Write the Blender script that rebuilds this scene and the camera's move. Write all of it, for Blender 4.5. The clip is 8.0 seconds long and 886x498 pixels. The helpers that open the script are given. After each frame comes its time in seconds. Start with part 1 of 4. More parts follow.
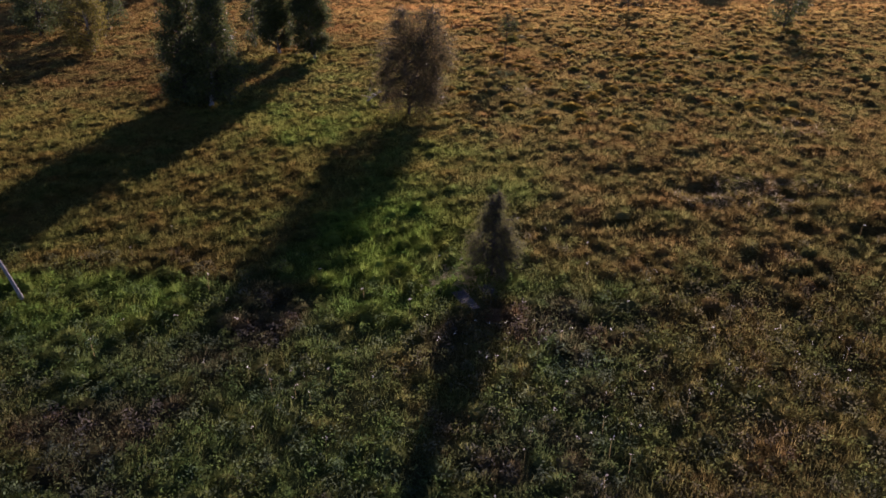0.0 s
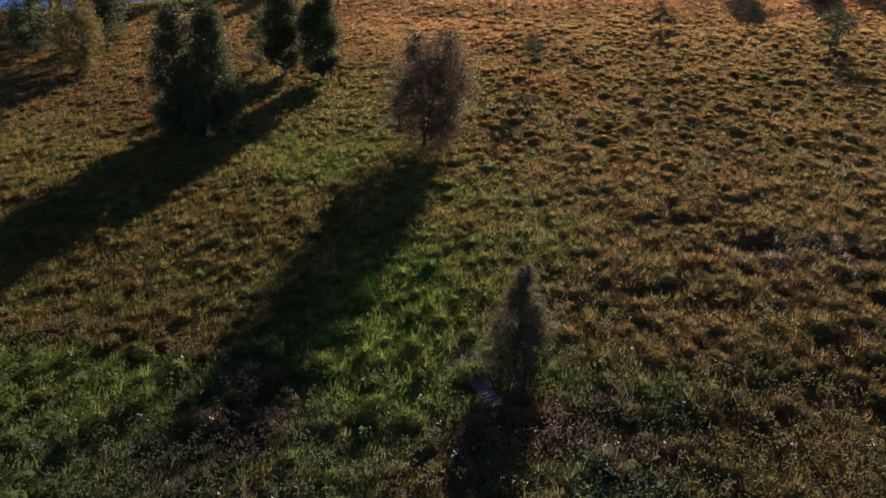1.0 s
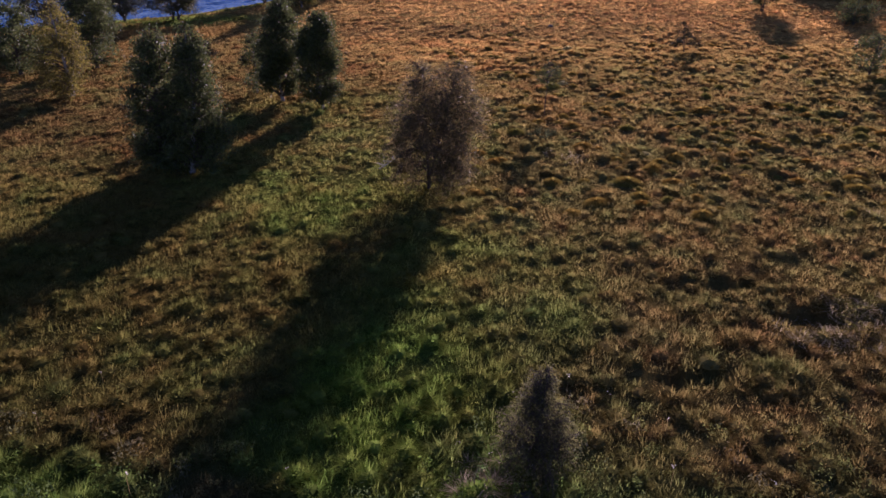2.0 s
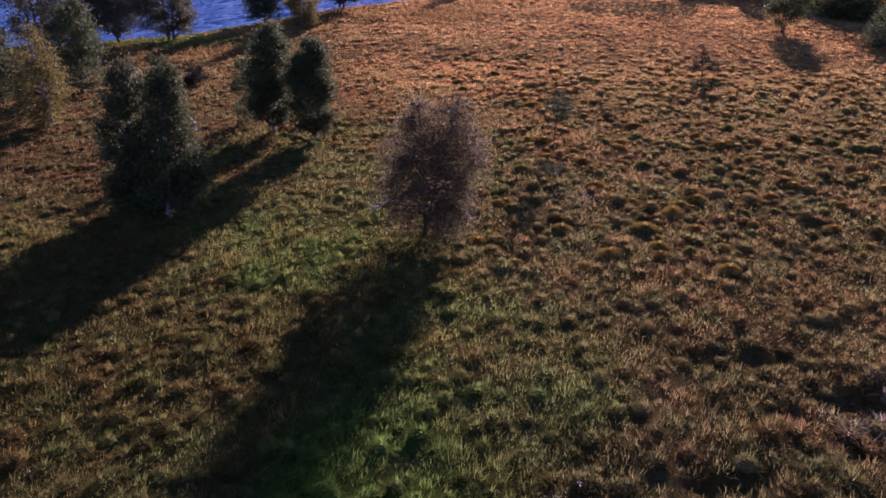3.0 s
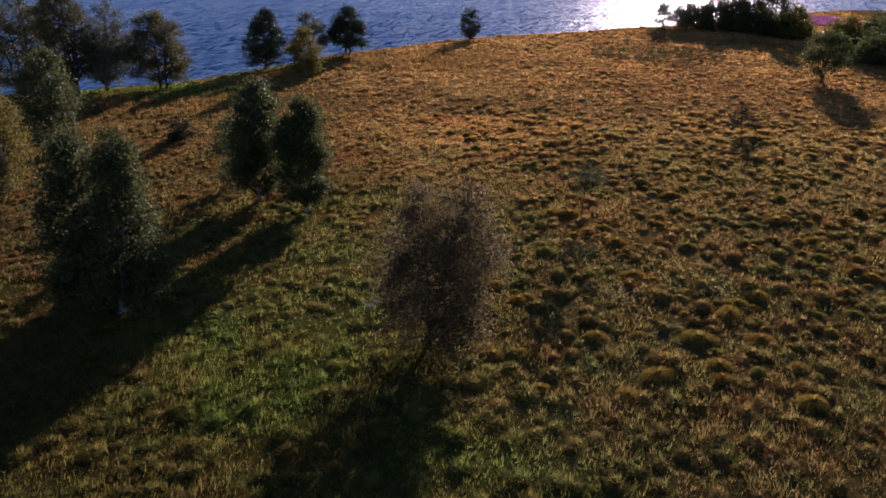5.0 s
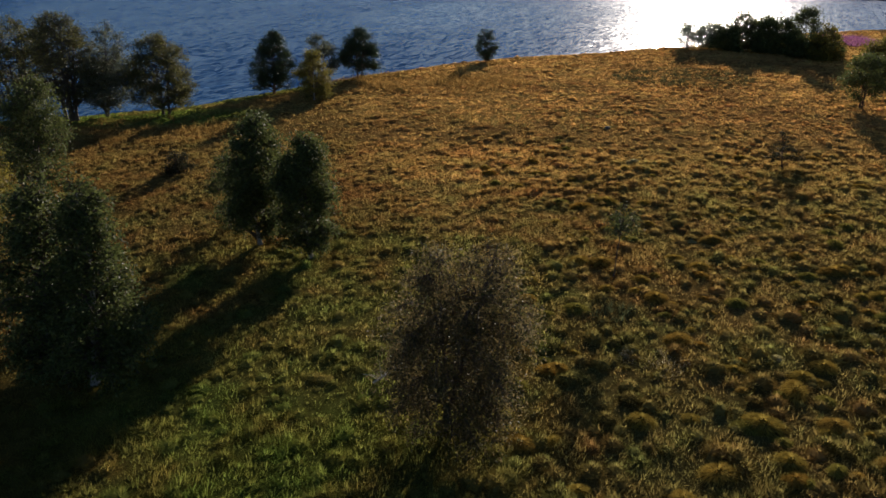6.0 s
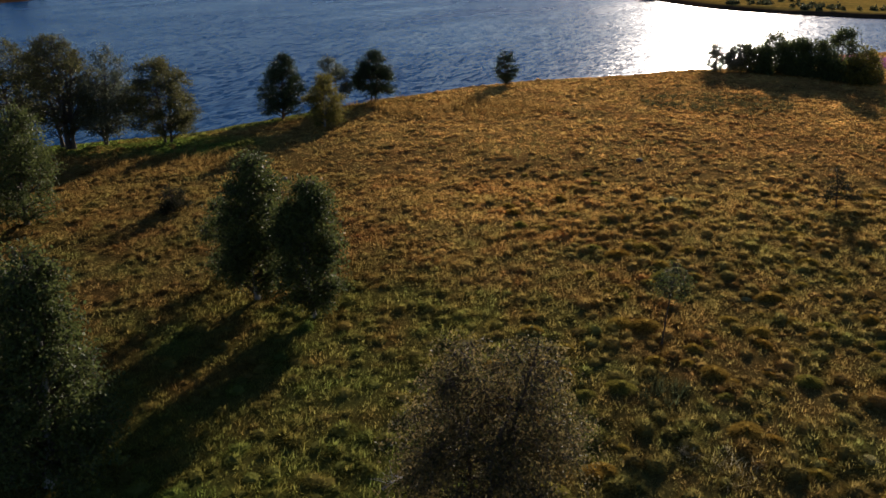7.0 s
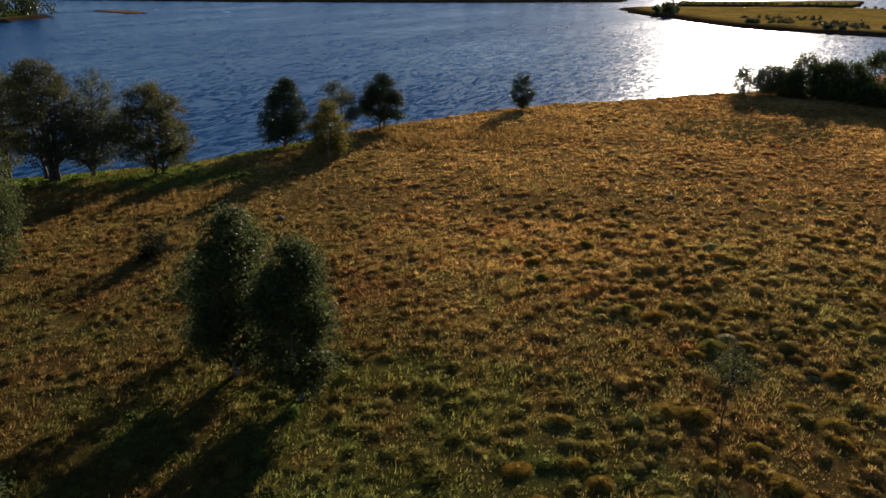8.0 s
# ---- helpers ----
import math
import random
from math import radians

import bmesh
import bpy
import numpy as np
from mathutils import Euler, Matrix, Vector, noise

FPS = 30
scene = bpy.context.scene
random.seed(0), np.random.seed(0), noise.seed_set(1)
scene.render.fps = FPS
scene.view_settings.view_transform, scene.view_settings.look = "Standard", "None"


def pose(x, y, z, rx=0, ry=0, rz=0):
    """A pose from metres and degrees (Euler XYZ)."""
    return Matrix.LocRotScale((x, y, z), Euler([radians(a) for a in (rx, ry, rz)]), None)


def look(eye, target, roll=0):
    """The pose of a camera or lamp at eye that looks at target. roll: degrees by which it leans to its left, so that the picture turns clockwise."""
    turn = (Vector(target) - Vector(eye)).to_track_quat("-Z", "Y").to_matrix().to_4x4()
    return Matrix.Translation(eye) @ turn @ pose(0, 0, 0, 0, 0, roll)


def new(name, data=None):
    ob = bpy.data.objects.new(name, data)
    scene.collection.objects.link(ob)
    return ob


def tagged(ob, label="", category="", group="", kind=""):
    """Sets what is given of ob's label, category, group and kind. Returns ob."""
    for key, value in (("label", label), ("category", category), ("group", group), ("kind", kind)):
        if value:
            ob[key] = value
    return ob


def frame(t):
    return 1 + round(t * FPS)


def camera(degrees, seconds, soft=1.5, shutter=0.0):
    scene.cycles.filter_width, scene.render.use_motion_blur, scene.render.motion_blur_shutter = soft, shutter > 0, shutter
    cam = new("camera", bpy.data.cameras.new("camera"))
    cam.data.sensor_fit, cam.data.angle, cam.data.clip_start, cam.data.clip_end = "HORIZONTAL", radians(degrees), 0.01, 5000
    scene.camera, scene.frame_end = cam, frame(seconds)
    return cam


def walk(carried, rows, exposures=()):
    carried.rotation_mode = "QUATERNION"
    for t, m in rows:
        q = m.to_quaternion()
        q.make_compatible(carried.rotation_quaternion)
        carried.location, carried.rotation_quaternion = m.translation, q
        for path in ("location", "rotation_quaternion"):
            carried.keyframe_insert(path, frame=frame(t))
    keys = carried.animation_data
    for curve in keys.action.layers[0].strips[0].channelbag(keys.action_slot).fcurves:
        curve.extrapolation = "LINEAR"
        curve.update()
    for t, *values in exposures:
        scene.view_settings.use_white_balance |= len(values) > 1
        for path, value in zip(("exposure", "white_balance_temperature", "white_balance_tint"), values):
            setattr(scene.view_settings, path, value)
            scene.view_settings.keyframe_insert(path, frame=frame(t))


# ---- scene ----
cam = camera(61.3, 8.0, soft=1.6)
METRES, EYE, TILT, LEAN, TURN = 35.89, 15.0, 0.0, 0.0, 0.0
ROWS = [
    (0.0, 0.0, 0.0, 0.0, 0.11, -28.66, -0.19),
    (0.5, -0.0027, 0.0739, 0.0004, 0.95, -28.55, -0.24),
    (1.0, -0.0031, 0.1427, 0.0008, 1.5, -28.35, -0.27),
    (1.5, -0.0023, 0.213, 0.0014, 1.97, -28.04, -0.31),
    (2.0, -0.0001, 0.2764, 0.001, 2.44, -27.64, -0.32),
    (3.5, 0.013, 0.4395, -0.0005, 3.58, -26.04, -0.37),
    (4.0, 0.0123, 0.4829, -0.0011, 3.79, -25.37, -0.38),
    (4.5, 0.0082, 0.5318, -0.0014, 3.95, -24.71, -0.38),
    (6.0, -0.0126, 0.7076, -0.0022, 5.25, -22.88, -0.15),
    (6.5, -0.0234, 0.7734, -0.0028, 5.84, -22.27, -0.1),
    (7.0, -0.0346, 0.8432, -0.0026, 6.37, -21.66, -0.11),
    (7.5, -0.0425, 0.9167, -0.0024, 6.86, -21.09, -0.13),
    (8.0, -0.0506, 0.9953, -0.0015, 7.36, -20.47, -0.07),
]
EXPOSURES = [(0.0, 1.05, 5900, 46), (2.0, 1.08, 5600, 58), (3.4, 1.27, 5250, 76), (4.5, 0.96, 5450, 62), (5.9, 0.6, 6250, 16), (8.0, 0.56, 6300, 16)]
walk(cam, [(t, pose(0, 0, EYE, TILT, LEAN, TURN) @ pose(METRES * x, METRES * y, METRES * z, 90 + pitch, roll, yaw)) for t, x, y, z, yaw, pitch, roll in ROWS], EXPOSURES)

# ---- light: low evening sun ahead of the camera, clear sky ----
SUN_AZIMUTH, SUN_ELEVATION = radians(13.2), radians(14.0)
world = bpy.data.worlds.new("world")
scene.world = world
world.use_nodes = True
wn = world.node_tree
sky = wn.nodes.new("ShaderNodeTexSky")
sky.sky_type, sky.sun_disc = "NISHITA", False
sky.sun_elevation, sky.sun_rotation = SUN_ELEVATION, SUN_AZIMUTH
sky.air_density, sky.dust_density, sky.ozone_density = 0.8, 0.1, 3.0
wn.nodes["Background"].inputs["Strength"].default_value = 0.05
wn.links.new(sky.outputs[0], wn.nodes["Background"].inputs["Color"])
sun = new("sun", bpy.data.lights.new("sun", "SUN"))
sun.data.energy, sun.data.angle, sun.data.color = 5.0, radians(0.6), (1.0, 0.88, 0.7)
to_sun = Vector((math.sin(SUN_AZIMUTH) * math.cos(SUN_ELEVATION), math.cos(SUN_AZIMUTH) * math.cos(SUN_ELEVATION), math.sin(SUN_ELEVATION)))
sun.matrix_world = look(to_sun * 60, (0, 0, 0))

# ---- materials ----


def material(name):
    m = bpy.data.materials.new(name)
    m.use_nodes = True
    m.node_tree.nodes.clear()
    return m, m.node_tree.nodes, m.node_tree.links


def node(nodes, kind, **values):
    n = nodes.new(kind)
    for key, value in values.items():
        n.inputs[key.replace("_", " ")].default_value = value
    return n


def leafy(name, dark, light, through_part=0.45, rough=0.5, gloss=0.35, zone=False):
    """Leaves or blades: each its own shade between dark and light, letting light through. zone: the colour comes from
    the plants' tint, which can carry painted light too.
    """
    m, n, l = material(name)
    geo = n.new("ShaderNodeNewGeometry")
    ramp = n.new("ShaderNodeValToRGB")
    ramp.color_ramp.elements[0].color, ramp.color_ramp.elements[1].color = (*dark, 1), (*light, 1)
    l.new(geo.outputs["Random Per Island"], ramp.inputs[0])
    colour = ramp.outputs[0]
    if zone:
        tint = n.new("ShaderNodeAttribute")
        tint.attribute_name = "tint"
        mul = n.new("ShaderNodeMixRGB")
        mul.blend_type = "MULTIPLY"
        mul.inputs[0].default_value = 1.0
        l.new(tint.outputs["Color"], mul.inputs[1])
        l.new(colour, mul.inputs[2])
        colour = mul.outputs[0]
    if gloss:
        body = node(n, "ShaderNodeBsdfPrincipled", Roughness=rough)
        body.inputs["Specular IOR Level"].default_value = gloss
    else:
        body = n.new("ShaderNodeBsdfDiffuse")
    glow = n.new("ShaderNodeBsdfTranslucent")
    mix = n.new("ShaderNodeMixShader")
    mix.inputs[0].default_value = through_part
    out = n.new("ShaderNodeOutputMaterial")
    l.new(colour, body.inputs[0])
    l.new(colour, glow.inputs["Color"])
    l.new(body.outputs[0], mix.inputs[1])
    l.new(glow.outputs[0], mix.inputs[2])
    l.new(mix.outputs[0], out.inputs[0])
    return m


def rugged(name, dark, light, scale, rough=0.85, bump=0.4, stretch=(1, 1, 1), tint=False):
    """A rough natural surface, mottled at two scales."""
    m, n, l = material(name)
    coord = n.new("ShaderNodeTexCoord")
    mapping = node(n, "ShaderNodeMapping", Scale=stretch)
    l.new(coord.outputs["Object"], mapping.inputs[0])
    big = node(n, "ShaderNodeTexNoise", Scale=scale, Detail=6.0, Roughness=0.65)
    small = node(n, "ShaderNodeTexNoise", Scale=scale * 9, Detail=4.0, Roughness=0.7)
    l.new(mapping.outputs[0], big.inputs["Vector"])
    l.new(mapping.outputs[0], small.inputs["Vector"])
    both = n.new("ShaderNodeMath")
    both.operation = "MULTIPLY_ADD"
    both.inputs[1].default_value = 0.5
    l.new(small.outputs[0], both.inputs[0])
    half = n.new("ShaderNodeMath")
    half.operation = "MULTIPLY"
    half.inputs[1].default_value = 0.5
    l.new(big.outputs[0], half.inputs[0])
    l.new(half.outputs[0], both.inputs[2])
    ramp = n.new("ShaderNodeValToRGB")
    ramp.color_ramp.elements[0].position, ramp.color_ramp.elements[1].position = 0.36, 0.64
    ramp.color_ramp.elements[0].color, ramp.color_ramp.elements[1].color = (*dark, 1), (*light, 1)
    l.new(both.outputs[0], ramp.inputs[0])
    colour = ramp.outputs[0]
    if tint:
        att = n.new("ShaderNodeAttribute")
        att.attribute_name = "tint"
        mul = n.new("ShaderNodeMixRGB")
        mul.blend_type = "MULTIPLY"
        mul.inputs[0].default_value = 1.0
        l.new(att.outputs["Color"], mul.inputs[1])
        l.new(colour, mul.inputs[2])
        colour = mul.outputs[0]
    if tint:
        body = node(n, "ShaderNodeBsdfDiffuse", Roughness=0.6)
        socket = body.inputs["Color"]
    else:
        body = node(n, "ShaderNodeBsdfPrincipled", Roughness=rough)
        body.inputs["Specular IOR Level"].default_value = 0.2
        socket = body.inputs["Base Color"]
    relief = node(n, "ShaderNodeBump", Strength=bump, Distance=0.05)
    out = n.new("ShaderNodeOutputMaterial")
    l.new(both.outputs[0], relief.inputs["Height"])
    l.new(relief.outputs[0], body.inputs["Normal"])
    l.new(colour, socket)
    l.new(body.outputs[0], out.inputs[0])
    return m


def water_material():
    m, n, l = material("lake_water")
    coord = n.new("ShaderNodeTexCoord")
    turn = node(n, "ShaderNodeMapping", Scale=(2.6, 0.8, 1.0), Rotation=(0, 0, radians(70)))
    turn.vector_type = "TEXTURE"
    l.new(coord.outputs["Object"], turn.inputs[0])
    chop = node(n, "ShaderNodeTexNoise", Scale=1.7, Detail=7.0, Roughness=0.68)
    swell = node(n, "ShaderNodeTexNoise", Scale=0.7, Detail=3.0, Roughness=0.5)
    gusts = node(n, "ShaderNodeTexNoise", Scale=0.035, Detail=4.0, Roughness=0.55)
    for tex in (chop, swell, gusts):
        l.new(turn.outputs[0], tex.inputs["Vector"])
    slopes = None
    for tex, steep in ((chop, 1.15), (swell, 0.45)):
        centred = n.new("ShaderNodeVectorMath")
        centred.operation = "SUBTRACT"
        centred.inputs[1].default_value = (0.5, 0.5, 0.5)
        l.new(tex.outputs["Color"], centred.inputs[0])
        scaled = n.new("ShaderNodeVectorMath")
        scaled.operation = "MULTIPLY"
        scaled.inputs[1].default_value = (steep * 0.72, steep, 0.0)
        l.new(centred.outputs[0], scaled.inputs[0])
        if slopes is None:
            slopes = scaled
        else:
            total = n.new("ShaderNodeVectorMath")
            l.new(slopes.outputs[0], total.inputs[0])
            l.new(scaled.outputs[0], total.inputs[1])
            slopes = total
    wind = n.new("ShaderNodeMapRange")
    wind.inputs["From Min"].default_value, wind.inputs["From Max"].default_value = 0.3, 0.7
    wind.inputs["To Min"].default_value, wind.inputs["To Max"].default_value = 0.75, 1.3
    l.new(gusts.outputs[0], wind.inputs[0])
    ruffled = n.new("ShaderNodeVectorMath")
    ruffled.operation = "SCALE"
    l.new(slopes.outputs[0], ruffled.inputs[0])
    l.new(wind.outputs[0], ruffled.inputs["Scale"])
    upright = n.new("ShaderNodeVectorMath")
    upright.inputs[1].default_value = (0, 0, 1)
    l.new(ruffled.outputs[0], upright.inputs[0])
    second = n.new("ShaderNodeVectorMath")
    second.operation = "NORMALIZE"
    l.new(upright.outputs[0], second.inputs[0])
    ramp = n.new("ShaderNodeMapRange")
    ramp.inputs["From Min"].default_value, ramp.inputs["From Max"].default_value = 0.35, 0.65
    ramp.inputs["To Min"].default_value, ramp.inputs["To Max"].default_value = 0.2, 0.28
    l.new(gusts.outputs[0], ramp.inputs[0])
    body = node(n, "ShaderNodeBsdfPrincipled", IOR=1.33)
    body.inputs["Base Color"].default_value = (0.001, 0.043, 0.142, 1)
    body.inputs["Specular IOR Level"].default_value = 0.095
    l.new(ramp.outputs[0], body.inputs["Roughness"])
    l.new(second.outputs[0], body.inputs["Normal"])
    out = n.new("ShaderNodeOutputMaterial")
    l.new(body.outputs[0], out.inputs[0])
    return m


GRASS = leafy("meadow_grass", (1.1, 1.07, 1.02), (1.5, 1.5, 1.4), 0.74, 0.6, 0.0, zone=True)
MOP = leafy("tussock_grass", (0.8, 0.75, 0.7), (1.6, 1.6, 1.5), 0.6, 0.6, 0.0, zone=True)
MARSH = rugged("marsh_turf", (0.4, 0.38, 0.36), (1.25, 1.2, 1.1), 0.07, tint=True)
SOIL = rugged("meadow_soil", (0.3, 0.27, 0.25), (0.85, 0.8, 0.75), 3.4, bump=1.0, tint=True)
TURF = leafy("old_turf", (0.45, 0.43, 0.42), (0.95, 0.92, 0.9), 0.3, 0.8, 0.0, zone=True)
WATER = water_material()
BARK = rugged("birch_bark", (0.07, 0.06, 0.05), (0.42, 0.4, 0.36), 4.0, 0.7, 0.3, (1, 1, 0.35))
DARK_BARK = rugged("dark_bark", (0.035, 0.028, 0.022), (0.13, 0.1, 0.08), 6.0, 0.85, 0.6, (1, 1, 0.3))
PINE_BARK = rugged("pine_bark", (0.09, 0.05, 0.03), (0.26, 0.15, 0.09), 6.0, 0.85, 0.6, (1, 1, 0.3))
BIRCH_LEAF = leafy("birch_leaf", (0.042, 0.058, 0.019), (0.14, 0.16, 0.05), 0.4, 0.5, 0.12)
YELLOW_LEAF = leafy("yellowing_leaf", (0.09, 0.09, 0.02), (0.27, 0.22, 0.045), 0.45, 0.5, 0.12)
BROWN_LEAF = leafy("browning_leaf", (0.04, 0.05, 0.02), (0.24, 0.175, 0.075), 0.55, 0.45, 0.16)
SILVER_LEAF = leafy("grey_willow_leaf", (0.06, 0.075, 0.045), (0.17, 0.18, 0.11), 0.38, 0.5, 0.12)
NEEDLE = leafy("conifer_needle", (0.018, 0.032, 0.014), (0.06, 0.085, 0.03), 0.25, 0.5, 0.15)
ALDER_LEAF = leafy("alder_leaf", (0.045, 0.052, 0.02), (0.15, 0.14, 0.05), 0.45, 0.5, 0.1)
HERB = leafy("herb_leaf", (0.65, 0.65, 0.65), (1.25, 1.25, 1.25), 0.5, 0.6, 0.03, zone=True)
SPRUCE = leafy("spruce_needle", (0.06, 0.065, 0.026), (0.19, 0.18, 0.066), 0.62, 0.5, 0.2)
DARK_LEAF = leafy("dark_leaf", (0.02, 0.025, 0.012), (0.07, 0.065, 0.03), 0.25, 0.6, 0.05)
FLOWER = leafy("dry_flower_head", (0.4, 0.37, 0.28), (0.75, 0.7, 0.58), 0.3, 0.6, 0.2)
PLANK = rugged("weathered_plank", (0.06, 0.055, 0.048), (0.16, 0.15, 0.135), 3.0, 0.9, 0.4, (6, 1, 1))
STONE = rugged("grey_stone", (0.05, 0.046, 0.042), (0.15, 0.14, 0.13), 5.0, 0.8, 0.5)
DEAD_WOOD = rugged("bleached_wood", (0.25, 0.23, 0.21), (0.5, 0.47, 0.43), 8.0, 0.75, 0.4)
FAR_GREY = leafy("far_willow_leaf", (0.045, 0.055, 0.03), (0.11, 0.11, 0.055), 0.3, 0.6, 0.05)
FAR_GREEN = leafy("far_leaf", (0.03, 0.045, 0.02), (0.08, 0.1, 0.035), 0.3, 0.5, 0.3)

# ---- building blocks ----


def mesh_of(name, verts, tris, mat, tint=None, smooth=False, second=None, first_count=0):
    """One mesh from arrays of corners and triangles. second: the material of all triangles past the first ones."""
    me = bpy.data.meshes.new(name)
    verts, tris = np.asarray(verts, np.float32), np.asarray(tris, np.int32)
    me.vertices.add(len(verts))
    me.vertices.foreach_set("co", verts.ravel())
    me.loops.add(tris.size)
    me.loops.foreach_set("vertex_index", tris.ravel())
    me.polygons.add(len(tris))
    me.polygons.foreach_set("loop_start", np.arange(0, tris.size, 3, dtype=np.int32))
    me.polygons.foreach_set("use_smooth", np.full(len(tris), smooth))
    if tint is not None:
        att = me.attributes.new("tint", "FLOAT_COLOR", "POINT")
        att.data.foreach_set("color", np.hstack([np.asarray(tint, np.float32), np.ones((len(verts), 1), np.float32)]).ravel())
    me.update(calc_edges=True)
    me.materials.append(mat)
    if second:
        me.materials.append(second)
        me.polygons.foreach_set("material_index", (np.arange(len(tris)) >= first_count).astype(np.int32))
    return me


def join(pieces):
    """Several (verts, tris) as one pair."""
    verts, tris, at = [], [], 0
    for v, t in pieces:
        verts.append(v)
        tris.append(np.asarray(t) + at)
        at += len(v)
    return np.vstack(verts), np.vstack(tris)


def lattice(x, y, size, seed):
    """Smooth value noise from 0 to 1, with features about size metres across."""
    table = np.random.default_rng(seed).random((64, 64))
    u, v = np.asarray(x) / size, np.asarray(y) / size
    i, j = np.floor(u).astype(int), np.floor(v).astype(int)
    a, b = u - i, v - j
    a, b = a * a * (3 - 2 * a), b * b * (3 - 2 * b)
    at = lambda p, q: table[p % 64, q % 64]
    return (at(i, j) * (1 - a) + at(i + 1, j) * a) * (1 - b) + (at(i, j + 1) * (1 - a) + at(i + 1, j + 1) * a) * b


def fbm(x, y, size, seed):
    return 0.5 * lattice(x, y, size, seed) + 0.3 * lattice(x, y, size / 2.1, seed + 1) + 0.2 * lattice(x, y, size / 4.3, seed + 2)


# the shore: the field's outer edge, across the plan
SHORE_X = (-400, -120, -70, -44, -33, -27.5, -23, -17, -8, 1.2, 15.7, 24, 34, 46, 62, 110, 400)
SHORE_Y = (20, 60, 80, 89, 95, 101, 106, 113.5, 123, 129, 137, 141.5, 148, 160, 168, 178, 190)
WATER_Z = -1.45


def shore(x):
    return np.interp(x, SHORE_X, SHORE_Y) + 1.4 * (fbm(x, 0 * x, 9, 5) - 0.5)


# wet hollows of the trodden ground: place, half length, half width and depth
HOLLOWS = ((6.6, 30.0, 1.5, 0.4, 1.0), (8.3, 30.5, 0.9, 0.4, 0.8), (12.9, 34.0, 1.4, 0.8, 1.0), (17.2, 33.4, 1.5, 0.4, 0.9), (16.3, 29.6, 0.8, 0.8, 0.8), (12.8, 26.8, 0.9, 0.7, 1.0), (13.5, 25.7, 1.0, 0.6, 1.0), (10.3, 36.4, 1.0, 0.8, 0.6), (10.2, 33.4, 0.8, 0.6, 0.6), (19.3, 29.6, 1.6, 0.5, 0.7), (11.9, 31.6, 1.2, 0.3, 0.7))


def ditch_depth(x, y):
    """How far the wet hollows cut in, from 0 beside them to 1 in their middle."""
    x, y = np.asarray(x, float), np.asarray(y, float)
    u, v = x + 0.9 * (lattice(x, y, 0.8, 79) - 0.5), y + 0.7 * (lattice(x, y, 0.7, 78) - 0.5)
    deep = 0 * x
    for hx, hy, rx, ry, d in HOLLOWS:
        deep = np.maximum(deep, d * np.clip(1.7 - 1.7 * (((u - hx) / rx) ** 2 + ((v - hy) / ry) ** 2), 0, 1))
    return deep


def land(x, y):
    """Height of the bare ground."""
    x, y = np.asarray(x, float), np.asarray(y, float)
    d = (shore(x) - y) * 0.85
    roll = 0.35 * (fbm(x, y, 14, 21) - 0.5) + (0.16 + 0.3 * np.clip((x - 2) / 4, 0, 1) * np.clip((44 - y) / 8, 0, 1)) * (fbm(x, y, 2.6, 31) - 0.5)
    low = 0.45 * np.clip((-18 - x) / 14, 0, 1)
    inner = -0.2 + roll - (0.25 + low) * np.exp(-np.clip(d, 0, None) / 7) - 0.5 * ditch_depth(x, y)
    fall = np.clip(-d / (3.2 + 3 * (low > 0.2)), 0, 1)
    outer = np.clip((-d - 3) / 30, 0, 1)
    return inner - 1.7 * fall * fall * (3 - 2 * fall) - 2.5 * outer


def blob(x, y, cx, cy, rx, ry):
    return np.clip(1.6 - 1.6 * (((x - cx) / rx) ** 2 + ((y - cy) / ry) ** 2), 0, 1)


